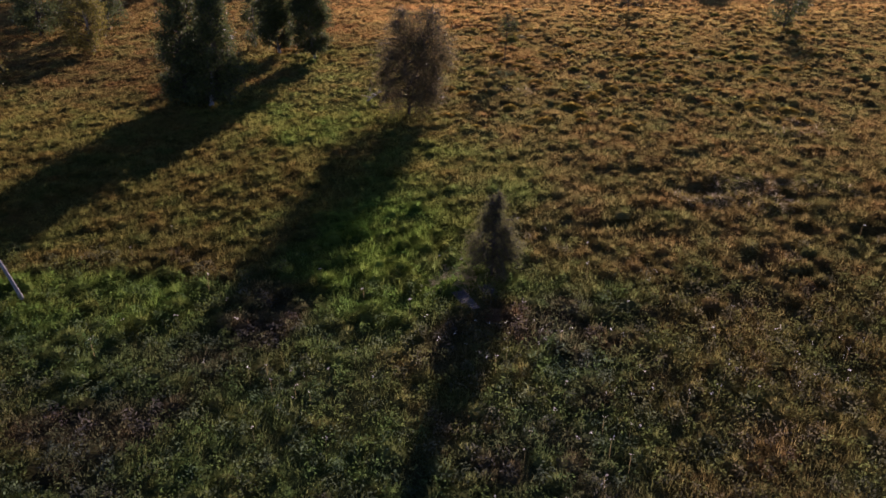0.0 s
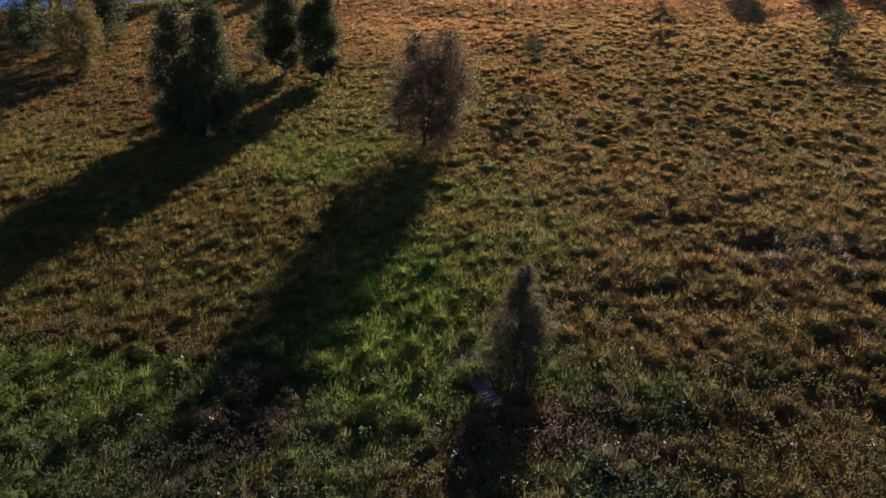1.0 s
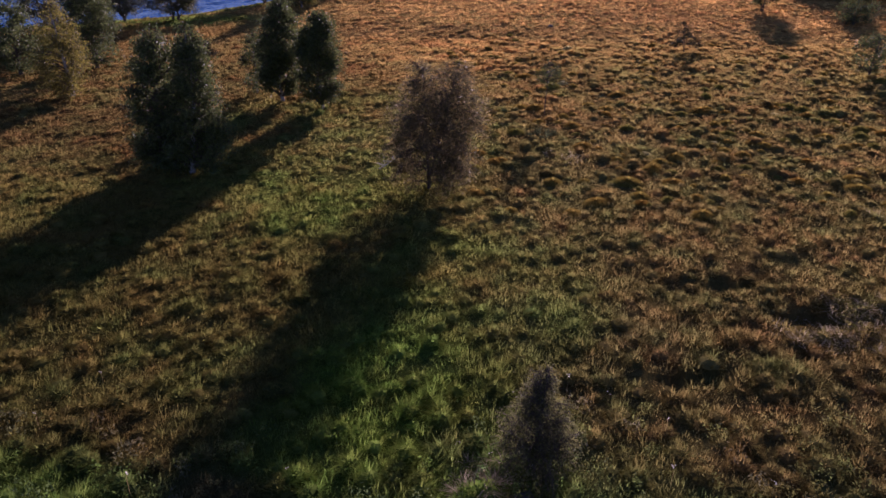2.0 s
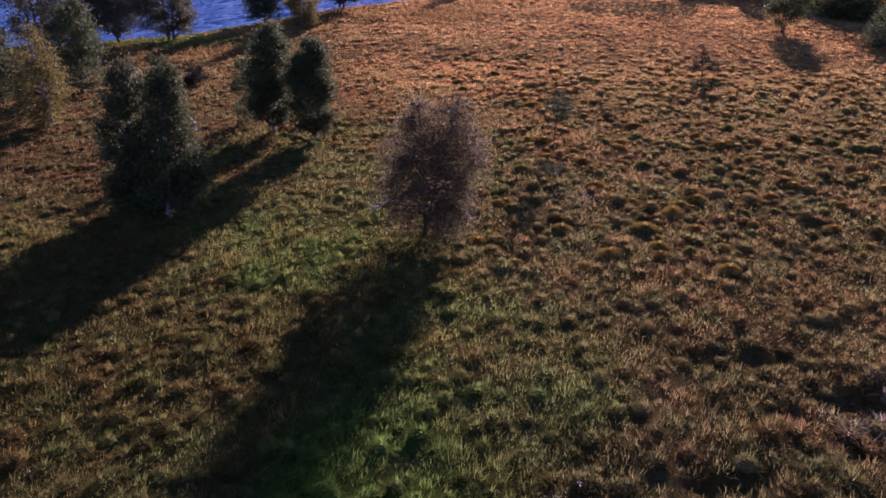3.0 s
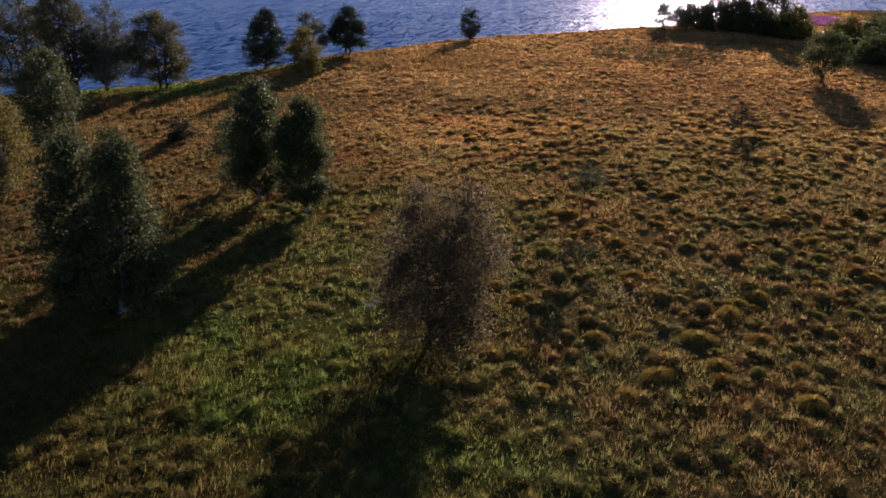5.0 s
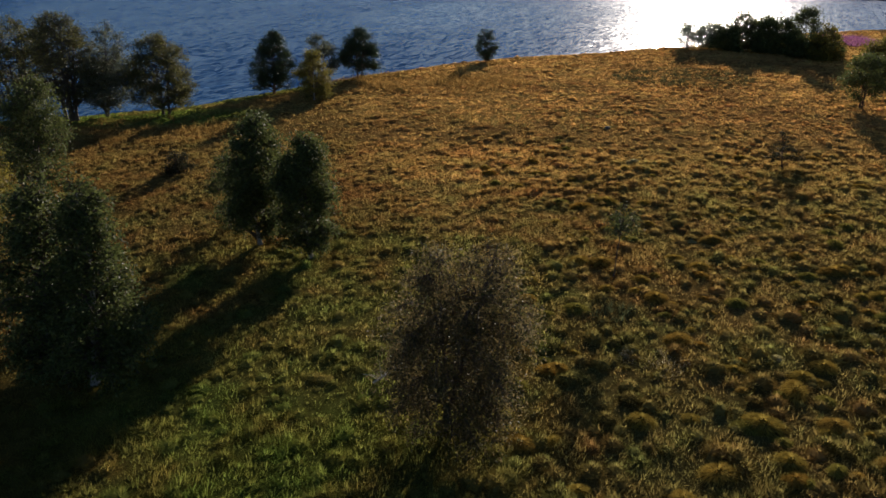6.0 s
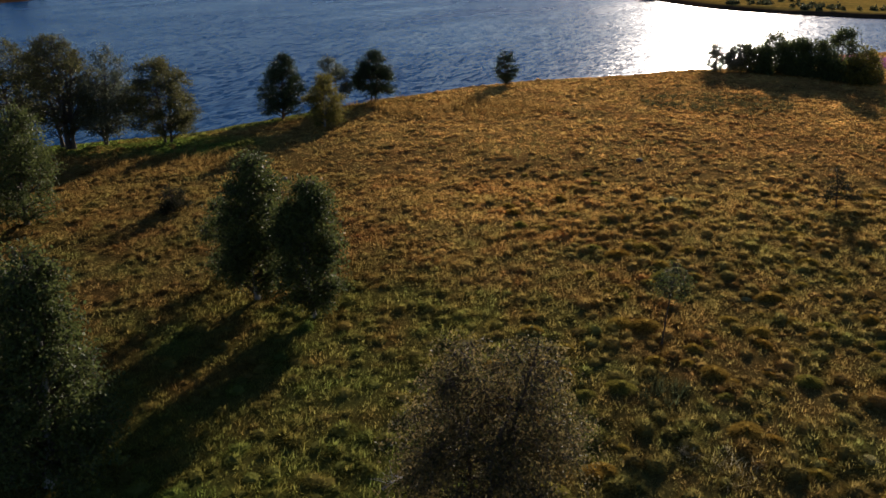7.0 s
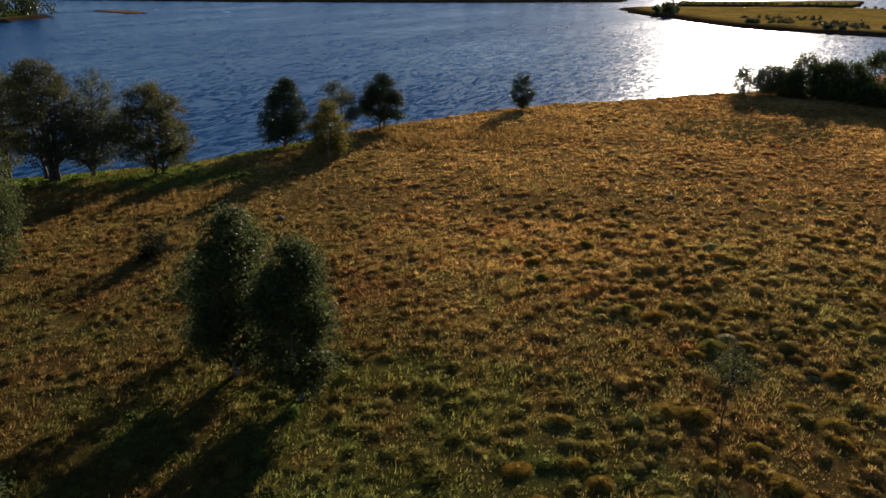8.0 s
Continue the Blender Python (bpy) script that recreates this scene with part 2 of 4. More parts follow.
def lit_plant_tint(x, y):
    """The colour of the sward: rusty bog grass, green sedge in the wet hollow, dull herbs at the near end; with sun
    sheen, shade and lens falloff multiplied in.
    """
    n1, n2, n3 = fbm(x, y, 7, 41)[:, None], fbm(x, y, 2.2, 51)[:, None], fbm(x, y, 18, 61)[:, None]
    rust, straw, olive = np.array((0.36, 0.215, 0.043)), np.array((0.46, 0.285, 0.055)), np.array((0.3, 0.245, 0.048))
    green, herb, heath = np.array((0.165, 0.24, 0.03)), np.array((0.105, 0.145, 0.034)), np.array((0.2, 0.168, 0.034))
    soft = lambda a, lo, hi: np.clip((a - lo) / (hi - lo), 0, 1)
    c = rust + (straw - rust) * soft(n1 * 0.6 + n2 * 0.4, 0.4, 0.62)
    wet = soft(n3 * 0.5 + n2 * 0.5 + (0.17 * (1 - soft(y, 54, 74)))[:, None], 0.42, 0.6) * (0.85 - 0.65 * soft(y, 66, 92))[:, None]
    right = (soft(x, 0, 9) * soft(y, 40, 52) * (1 - soft(y, 70, 95)))[:, None]
    c = c + (olive - c) * np.maximum(wet, 0.9 * right)
    # low-sun sheen of the distant grass, put into its colour
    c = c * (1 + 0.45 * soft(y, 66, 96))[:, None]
    # darker at the near left
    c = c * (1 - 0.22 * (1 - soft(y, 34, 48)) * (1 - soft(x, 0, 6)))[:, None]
    c = c + (np.array((0.25, 0.22, 0.045)) - c) * (soft(y, 26, 32) * (1 - soft(y, 48, 60)) * (0.42 + 0.25 * soft(x, -6, 2)))[:, None]
    # lens falloff painted in: near half darker, most of all on the left
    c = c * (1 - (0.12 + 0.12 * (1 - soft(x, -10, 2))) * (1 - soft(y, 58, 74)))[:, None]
    # left middle: browner grass, and birch shade put into the colour
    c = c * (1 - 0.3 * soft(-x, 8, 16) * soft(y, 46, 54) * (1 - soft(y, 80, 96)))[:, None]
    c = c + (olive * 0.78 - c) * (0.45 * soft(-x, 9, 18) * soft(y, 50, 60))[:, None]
    edge = (n2 - 0.5)[:, 0] * 2.4
    near = ((1 - soft(y + edge * 1.5, 24, 36)) * (1 - 0.75 * soft(-x, 4, 8) * soft(y, 23, 27)))[:, None]
    patch = fbm(x, y, 3.2, 81)[:, None]
    lush, dull = np.array((0.16, 0.21, 0.038)), np.array((0.15, 0.11, 0.046))
    mixed = herb + (olive - herb) * 0.6 * soft(n1, 0.45, 0.65)
    mixed = mixed + (lush - mixed) * 0.9 * soft(patch - 0.0025 * x[:, None], 0.44, 0.6) + (dull - mixed) * 0.6 * (1 - soft(patch, 0.34, 0.44))
    c = c + (mixed - c) * near * 0.9
    brown = (soft(x + edge, 4.5, 9) * (1 - soft(y, 34, 42)))[:, None]
    c = c + (heath - c) * brown * 0.8
    sedge = np.maximum.reduce([blob(x + edge, y, -1.6, 27.5, 5.2, 6.5), 0.45 * blob(x, y + edge, 0.5, 36, 5.5, 7.5), blob(x + edge, y, -14.5, 23.2, 7.5, 3.0), 0.42 * blob(x, y + edge, -8, 54, 12, 12), blob(x, y, -35, 90, 14, 6), 0.8 * soft(-x, 14, 22) * soft(y - shore(x), -4.5, -2), 0.5 * blob(x, y, -8, 46, 4, 8)])[:, None]
    c = c + (green - c) * sedge * (0.55 + 0.45 * soft(n2, 0.35, 0.6))
    # lens falloff again, painted as a darker near end and near left
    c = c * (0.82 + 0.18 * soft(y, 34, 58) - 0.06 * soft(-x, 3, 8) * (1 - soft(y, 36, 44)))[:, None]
    c = c * (1 + (soft(-x, -2, 3) * soft(y, 22, 28) * (1 - soft(y, 44, 52)))[:, None] * np.array((-0.02, 0.13, -0.1)))
    n4 = 2 * fbm(x, y, 1.3, 57)[:, None] - 1
    c = c * (1 + n4 * np.array((0.24, -0.08, 0.0)) * (1 - 0.7 * soft(y, 60, 80))[:, None]) * (1 + 0.25 * (2 * fbm(x, y, 2.9, 67)[:, None] - 1))
    return c * (0.97, 0.93, 1.5)


def blades(xyz, height, width, yaw, lean, tint, droop=0.35, plain=False):
    """Arched blades, three triangles each: foot, bend and tip; plain ones are a single pointed triangle."""
    k = len(xyz)
    out = np.stack([np.cos(yaw), np.sin(yaw), np.zeros(k)], 1)
    side = np.stack([-np.sin(yaw), np.cos(yaw), np.zeros(k)], 1) * (width / 2)[:, None]
    up = np.array((0, 0, 1.0))
    bend = xyz + out * (height * lean * 0.45)[:, None] + up * (height * 0.72)[:, None]
    tip = xyz + out * (height * lean * 1.15)[:, None] + up * (height * (1.0 - droop * lean))[:, None]
    if plain:
        v = np.stack([xyz - side, xyz + side, tip], 1).reshape(-1, 3)
        return v, np.arange(k * 3).reshape(-1, 3), np.repeat(tint, 3, 0)
    v = np.stack([xyz - side * 0.7, xyz + side * 0.7, bend - side, bend + side, tip], 1).reshape(-1, 3)
    base = (np.arange(k) * 5)[:, None, None]
    t = (base + np.array([[0, 1, 3], [0, 3, 2], [2, 3, 4]])[None]).reshape(-1, 3)
    return v, t, np.repeat(tint, 5, 0)


def leaves(xyz, size, rng, aspect=0.6, hang=0.0):
    """Pointed leaves, each a folded pair of triangles, turned at random; hang tips them downwards."""
    k = len(xyz)
    a = rng.normal(size=(k, 3))
    a[:, 2] -= hang * 1.5
    a /= np.linalg.norm(a, axis=1)[:, None]
    b = np.cross(a, rng.normal(size=(k, 3)))
    b /= np.linalg.norm(b, axis=1)[:, None] + 1e-6
    fold = np.cross(a, b)
    s = (size * rng.uniform(0.65, 1.3, k))[:, None]
    v = np.stack([xyz, xyz + a * s * 0.5 + b * s * aspect * 0.5 + fold * s * 0.1, xyz + a * s, xyz + a * s * 0.5 - b * s * aspect * 0.5 + fold * s * 0.1], 1).reshape(-1, 3)
    base = (np.arange(k) * 4)[:, None, None]
    return v, (base + np.array([[0, 1, 2], [0, 2, 3]])[None]).reshape(-1, 3)


def domes(xyz, radius, height, rng):
    """Low round mounds of eighteen triangles, each a little out of shape."""
    k = len(xyz)
    ang = np.arange(6) * math.pi / 3 + rng.uniform(0, 1, (k, 1))
    wob = rng.uniform(0.75, 1.25, (k, 6))
    rings = []
    for out, up in ((1.0, -0.15), (0.78, 0.68)):
        r = radius[:, None] * out * wob
        rings.append(np.stack([np.cos(ang) * r, np.sin(ang) * r, np.broadcast_to((height * up)[:, None], (k, 6)) * rng.uniform(0.85, 1.15, (k, 6))], 2))
    top = np.stack([rng.normal(0, 0.1, k) * radius, rng.normal(0, 0.1, k) * radius, height], 1)[:, None]
    v = np.concatenate([*rings, top], 1) + xyz[:, None]
    t = []
    for j in range(6):
        a, b = j, (j + 1) % 6
        t += [(a, b, b + 6), (a, b + 6, a + 6), (a + 6, b + 6, 12)]
    return v.reshape(-1, 3), ((np.arange(k) * 13)[:, None, None] + np.array(t)[None]).reshape(-1, 3)


def tube(path, radii, sides=6):
    """A tapered round limb along a path."""
    path = np.asarray(path, float)
    along = np.gradient(path, axis=0)
    along /= np.linalg.norm(along, axis=1)[:, None] + 1e-9
    ref = np.where(np.abs(along[:, 2:3]) > 0.9, np.array((1.0, 0, 0)), np.array((0, 0, 1.0)))
    u = np.cross(along, ref)
    u /= np.linalg.norm(u, axis=1)[:, None] + 1e-9
    w = np.cross(along, u)
    ang = np.arange(sides) * 2 * math.pi / sides
    ring = path[:, None] + (u[:, None] * np.cos(ang)[None, :, None] + w[:, None] * np.sin(ang)[None, :, None]) * np.asarray(radii)[:, None, None]
    v = ring.reshape(-1, 3)
    t = []
    for i in range(len(path) - 1):
        for j in range(sides):
            a, b = i * sides + j, i * sides + (j + 1) % sides
            t += [(a, b, b + sides), (a, b + sides, a + sides)]
    return v, np.array(t)


def part(name, data, parent, label="", kind=""):
    ob = new(name, data)
    ob.parent = parent
    return tagged(ob, label=label, kind=kind)


def thing(name, place, label, category, group="", kind=""):
    ob = new(name)
    ob.location = place
    return tagged(ob, label, category, group, kind)


# crown outlines: half width at a height from 0 (lowest twigs) to 1 (tip)
OUTLINES = {
    "column": (0.72, 0.93, 1.0, 1.0, 0.97, 0.92, 0.8, 0.56, 0.15),
    "egg": (0.5, 0.85, 1.0, 1.0, 0.95, 0.86, 0.72, 0.5, 0.15),
    "broad": (0.35, 0.7, 0.92, 1.0, 1.0, 0.93, 0.8, 0.55, 0.2),
    "weeping": (0.55, 0.85, 0.97, 1.0, 0.97, 0.9, 0.78, 0.58, 0.25),
    "cone": (1.0, 0.95, 0.85, 0.72, 0.6, 0.46, 0.32, 0.17, 0.03),
    "pine": (0.8, 1.0, 1.0, 0.95, 0.86, 0.74, 0.58, 0.38, 0.08),
    "taper": (0.9, 1.0, 1.0, 0.92, 0.8, 0.68, 0.55, 0.38, 0.12),
    "spire": (0.55, 0.88, 1.0, 1.0, 0.94, 0.85, 0.7, 0.48, 0.14),
    "spruce": (0.85, 1.0, 0.97, 0.87, 0.75, 0.61, 0.45, 0.27, 0.06),
    "bush": (0.9, 1.0, 1.0, 0.96, 0.9, 0.8, 0.66, 0.45, 0.15),
}


def tree(name, x, y, height, width, label, outline="column", foot=0.1, stems=1, lean=(0.0, 0.0), leaf=None, bark=None, count=7000, size=0.13, droop=0.0, spread=0.16, limbs=34, aspect=0.6, girth=0.02, seed=1, group="", category="tree", sink=0.08, rough_edge=0.15, branches=12, tips=None, belly=(0.0, 0.0), fine=10):
    """A tree: tapered stems, limbs and twigs, and a crown of single leaves along the twigs."""
    rng = np.random.default_rng(seed)
    z = float(land(np.array([x]), np.array([y]))[0]) - sink
    ob = thing(name, (x, y, z), label, category, group)
    shape = OUTLINES[outline]
    count, size = (int(count * 0.58), size * 1.16) if y > 66 else (int(count * 0.7), size * 1.1)
    wood, boughs, twigs, anchors, shares = [], [], [], [], []
    tops = []
    for s in range(stems):
        turn = rng.uniform(0, 6.283) + s * 6.283 / max(stems, 1)
        off = 0.0 if stems == 1 else width * rng.uniform(0.1, 0.24)
        end = np.array((lean[0] + off * math.cos(turn), lean[1] + off * math.sin(turn), height * (0.95 if s == 0 else rng.uniform(0.78, 0.93))))
        steps = np.linspace(0, 1, 10)
        spot = np.array((math.cos(turn), math.sin(turn))) * off * 0.35
        wob = np.cumsum(rng.normal(0, 0.02 * height / 6, (10, 2)), 0)
        wob -= steps[:, None] * wob[-1]
        path = np.stack([spot[0] * (1 - steps) + end[0] * steps ** 1.2 + wob[:, 0], spot[1] * (1 - steps) + end[1] * steps ** 1.2 + wob[:, 1], end[2] * steps], 1)
        rad = girth * height * (1.0 if stems == 1 else 0.75) * (1 - steps) ** 0.8 + 0.012
        rad[0] *= 1.35
        if tips:
            path[:, :2] = np.outer(steps ** 1.1, tips[s][:2]) + wob
            path[:, 2] = steps * tips[s][2] * 0.95
        path[:, :2] += np.outer(np.sin(steps * math.pi), belly)
        wood.append(tube(path, rad, 8))
        tops.append((path, rad))
    heading = rng.uniform(0, 6.283)
    lumps = rng.uniform(1 - rough_edge, 1 + rough_edge, (7, 9))
    for i in range(limbs * max(1, int(stems * 0.7))):
        path, rad = tops[i % stems]
        f = rng.uniform(0.0, 0.98) ** (1.3 if outline == "bush" else 0.7 if outline == "weeping" else 0.9)
        tall = tips[i % stems][2] if tips else height
        level = (foot * height + (tall - foot * height) * f) / height
        start_level = max(0.04, level - rng.uniform(0.05, 0.16) * (0.4 if outline in ("cone", "pine") else 1.0))
        at = np.array([np.interp(start_level * height, path[:, 2], path[:, a]) for a in range(3)])
        heading += 2.4 + rng.normal(0, 0.35)
        bump = lumps[int(heading / 6.283 * 7) % 7, int(f * 8.99)]
        reach = width * (0.5 - 0.12 * f if tips else 0.5) * np.interp(f, np.linspace(0, 1, 9), shape) * rng.uniform(0.75, 1.05) * bump
        way = np.array((math.cos(heading), math.sin(heading), 0.0))
        arch = math.sin(math.pi * min(level, 1.0))
        centre = np.array((lean[0] * level + belly[0] * arch, lean[1] * level + belly[1] * arch, 0.0))
        if tips:
            own = np.array((np.interp(level * height, path[:, 2], path[:, 0]), np.interp(level * height, path[:, 2], path[:, 1]), 0.0))
            centre = centre + (own - centre) * (0.25 + 0.6 * f)
        goal = centre + way * reach + np.array((0, 0, level * height))
        goal[2] -= droop * reach * 0.35
        q = np.linspace(0, 1, 6)[:, None]
        mid = (at + goal) / 2 + np.array((0, 0, 0.22 * reach + 0.1 * droop * reach))
        curve = (1 - q) ** 2 * at + 2 * q * (1 - q) * mid + q ** 2 * goal
        r0 = float(np.interp(at[2], path[:, 2], rad)) * 0.5 + 0.004
        limb = tube(curve, np.linspace(r0, 0.006, 6), 4)
        (boughs if len(boughs) < branches else twigs).append(limb)
        for j in range(fine):
            p = math.sqrt(rng.uniform(0.12, 1.0))
            root = np.array([np.interp(p, q[:, 0], curve[:, a]) for a in range(3)])
            push = rng.normal(0, 1, 3)
            push[2] = push[2] * 0.6 - droop * 1.6
            push += way * 0.5
            push /= np.linalg.norm(push)
            length = rng.uniform(0.35, 0.9) * (0.35 + 0.12 * width) * (1 + 0.9 * droop) * (0.3 + 0.7 * np.interp(f, np.linspace(0, 1, 9), shape))
            tip = root + push * length + np.array((0, 0, -droop * length * 0.4))
            twigs.append(tube(np.stack([root, tip]), (0.009, 0.003), 3))
            anchors.append((root, tip))
            shares.append(reach)
        anchors.append((curve[2], curve[5]))
        shares.append(reach)
    v, t = join(wood)
    trunk = part("trunk", mesh_of("trunk", v, t, bark or BARK, smooth=True), ob)
    for v, t in boughs:
        part("branch", mesh_of("branch", v, t, DARK_BARK, smooth=True), trunk)
    a = np.array([p for p, _ in anchors])
    b = np.array([q for _, q in anchors])
    # a crown holds its leaves in uneven tufts
    weight = rng.gamma(4.5, 1.0, len(a)) * np.array(shares)
    pick = rng.choice(len(a), count, p=weight / weight.sum())
    s = rng.uniform(0.1, 1.12, count)[:, None]
    pos = a[pick] + (b[pick] - a[pick]) * s + rng.normal(0, spread, (count, 3)) * (1, 1, 0.85 + droop)
    low = pos[:, 2] < 0.25
    pos[low, 2] = rng.uniform(0.25, 0.25 + 0.25 * height, int(low.sum()))
    leaf_v, leaf_t = leaves(pos, np.full(count, size), rng, aspect, droop)
    twig_v, twig_t = join(twigs)
    v, t = join([(leaf_v, leaf_t), (twig_v, twig_t)])
    crown = mesh_of("crown", v, t, leaf or BIRCH_LEAF, second=DARK_BARK, first_count=len(leaf_t))
    part("crown", crown, ob)
    return ob


# ---- the ground and the lake ----


def in_field(x, y):
    """The part of the field with the densest growth."""
    return (np.abs(x) < 0.66 * y + 3 + 5 * fbm(x, y, 4, 71)) & (x > -52) & (x < 62) & (y < shore(x) - 0.3)


def beside_path(x, y):
    """The trodden strip that lies open over the boardwalk and just in front of it."""
    u = (x - 0.82) * 0.91 + (y - 23.8) * 0.41
    w = (y - 23.8) * 0.91 - (x - 0.82) * 0.41
    return (np.abs(u - 0.1) < 0.4) & (w > -1.25) & (w < 0.75)


def jittered(rng, x0, x1, y0, y1, step):
    """Places about one step apart, with no rows to be seen."""
    gx, gy = np.meshgrid(np.arange(x0, x1, step), np.arange(y0, y1, step * 0.87))
    gx[1::2] += step / 2
    x = gx.ravel() + rng.uniform(-0.48, 0.48, gx.size) * step
    y = gy.ravel() + rng.uniform(-0.48, 0.48, gx.size) * step
    keep = in_field(x, y) & ~beside_path(x, y)
    return x[keep], y[keep]


def plan_tussocks():
    """Every tussock of the field: its place, radius and height."""
    rng = np.random.default_rng(300)
    rows = []
    for x0, x1, y0, y1, step, r, h in ((-33, 33, 11, 46, 0.55, (0.18, 0.44), (0.08, 0.36)), (-50, 56, 46, 82, 0.58, (0.17, 0.42), (0.07, 0.36)), (-52, 62, 82, 166, 0.78, (0.2, 0.46), (0.08, 0.34))):
        x, y = jittered(rng, x0, x1, y0, y1, step)
        f = rng.random(len(x)) ** 3
        rows.append(np.stack([x, y, r[0] + (r[1] - r[0]) * f, h[0] + (h[1] - h[0]) * f * rng.uniform(0.6, 1.1, len(x))], 1))
    a = np.vstack(rows)
    # the boggy part has big hummocks, the drained part hardly any
    boggy = np.clip((a[:, 0] + 2) / 6, 0, 1) * np.clip((a[:, 1] - 40) / 8, 0, 1) * np.clip((96 - a[:, 1]) / 18, 0, 1)
    swell = 0.4 + 0.65 * fbm(a[:, 0], a[:, 1], 6, 303) + 0.75 * boggy * rng.random(len(a)) + 0.35 * np.clip((46 - a[:, 1]) / 6, 0, 1)
    a[:, 2] *= 0.8 + 0.25 * swell
    a[:, 3] *= swell
    keep = rng.random(len(a)) > np.maximum(0.1 + 0.3 * fbm(a[:, 0], a[:, 1], 3, 305), 0.9 * ditch_depth(a[:, 0], a[:, 1]))
    return a[keep]


def plan_hummocks():
    """The big single hummocks of the boggy part, each told apart from its neighbours."""
    rng = np.random.default_rng(310)
    x, y = jittered(rng, -4, 36, 43, 88, 1.25)
    wild = fbm(x, y, 5, 311)
    keep = (rng.random(len(x)) < np.clip(2.6 * wild - 0.6, 0.08, 1) * np.clip((x + 4) / 5, 0, 1) * np.clip((85 - y) / 26, 0, 1)) & (np.hypot(x - 4.85, y - 58.4) > 0.8) & (x < y * 0.5)
    some = rng.permutation(int(keep.sum()))[:285]
    x, y = x[keep][some], y[keep][some]
    return np.stack([x, y, 0.22 + 0.33 * rng.random(len(x)) ** 1.7], 1)


TUSSOCKS = plan_tussocks()
HUMMOCKS = plan_hummocks()
near_one = np.zeros(len(TUSSOCKS), bool)
for hx, hy, hr in HUMMOCKS:
    near_one |= np.hypot(TUSSOCKS[:, 0] - hx, TUSSOCKS[:, 1] - hy) < hr * 0.9
TUSSOCKS = TUSSOCKS[~near_one]
# the larger ones are firm mounds that the sward follows: radius and height of each
zone_of = np.digitize(TUSSOCKS[:, 1], (46, 82))
MOUNDS = TUSSOCKS[TUSSOCKS[:, 2] > np.array((0.23, 0.205, 0.22))[zone_of]]
zone_of = np.digitize(MOUNDS[:, 1], (46, 82))
MOUNDS[:, 2] *= np.array((0.95, 1.0, 1.0))[zone_of]
MOUNDS[:, 3] *= np.array((0.65, 0.8, 0.9))[zone_of] * (1 + 0.7 * np.clip(blob(MOUNDS[:, 0], MOUNDS[:, 1], -1.6, 27.5, 5.2, 6.5) + blob(MOUNDS[:, 0], MOUNDS[:, 1], -13, 22, 9, 5), 0, 1))
CELL, GRID_X, GRID_Y = 0.125, -54.0, 9.0


def raster():
    """Height of the mounds over the bare ground, on a fine grid."""
    grid = np.zeros((1290, 960))
    i0 = np.round((MOUNDS[:, 1] - GRID_Y) / CELL).astype(int)
    j0 = np.round((MOUNDS[:, 0] - GRID_X) / CELL).astype(int)
    for di in range(-5, 6):
        for dj in range(-5, 6):
            i, j = np.clip(i0 + di, 0, 1289), np.clip(j0 + dj, 0, 959)
            d = np.hypot(GRID_X + j * CELL - MOUNDS[:, 0], GRID_Y + i * CELL - MOUNDS[:, 1]) / MOUNDS[:, 2]
            np.maximum.at(grid, (i, j), MOUNDS[:, 3] * np.sqrt(np.clip(1 - d ** 2.4, 0, 1)))
    return grid


RELIEF = raster()


def mound_at(x, y):
    """Height of the mounds at a place, and the way downhill."""
    u, v = (x - GRID_X) / CELL, (y - GRID_Y) / CELL
    j, i = np.clip(np.floor(u).astype(int), 1, 957), np.clip(np.floor(v).astype(int), 1, 1287)
    a, b = np.clip(u - j, 0, 1), np.clip(v - i, 0, 1)
    h = (RELIEF[i, j] * (1 - a) + RELIEF[i, j + 1] * a) * (1 - b) + (RELIEF[i + 1, j] * (1 - a) + RELIEF[i + 1, j + 1] * a) * b
    return h, (RELIEF[i, j - 1] - RELIEF[i, j + 1]) / (2 * CELL), (RELIEF[i - 1, j] - RELIEF[i + 1, j]) / (2 * CELL)


def ground_sheet():
    """One sheet from the near end of the field to the horizon, on under the lake; finest where it is seen closest."""
    step = 0.7
    xs = np.concatenate([np.linspace(-4000, -54, 40)[:-1], np.arange(-54, 64, step), np.linspace(64.1, 4000, 40)])
    ys = np.concatenate([np.linspace(-3000, -30, 40)[:-1], np.arange(-30, 10, 1.0), np.arange(10, 150, step), np.linspace(150.1, 200, 40), np.linspace(200, 4000, 30)[1:]])
    gx, gy = np.meshgrid(xs, ys)
    z = land(gx.ravel(), gy.ravel()).reshape(gx.shape)
    x, y = gx.ravel(), gy.ravel()
    w = len(xs)
    i = (np.arange(len(ys) - 1)[:, None] * w + np.arange(w - 1)[None]).ravel()
    t = np.vstack([np.stack([i, i + 1, i + 1 + w], 1), np.stack([i, i + 1 + w, i + w], 1)])
    return tagged(new("ground", mesh_of("ground", np.stack([x, y, z.ravel()], 1), t, SOIL, lit_plant_tint(x, y), True)), "rough peaty meadow ground sloping to a lake", "ground", kind="structure")


ground_sheet()


def lake():
    v = np.array([(-4500, -200, WATER_Z), (4500, -200, WATER_Z), (4500, 4500, WATER_Z), (-4500, 4500, WATER_Z)], float)
    v[:2, 1] = 60
    return tagged(new("water", mesh_of("water", v, [(0, 1, 2), (0, 2, 3)], WATER)), "wind-ruffled blue lake glittering under low sun", "lake", kind="structure")


lake()

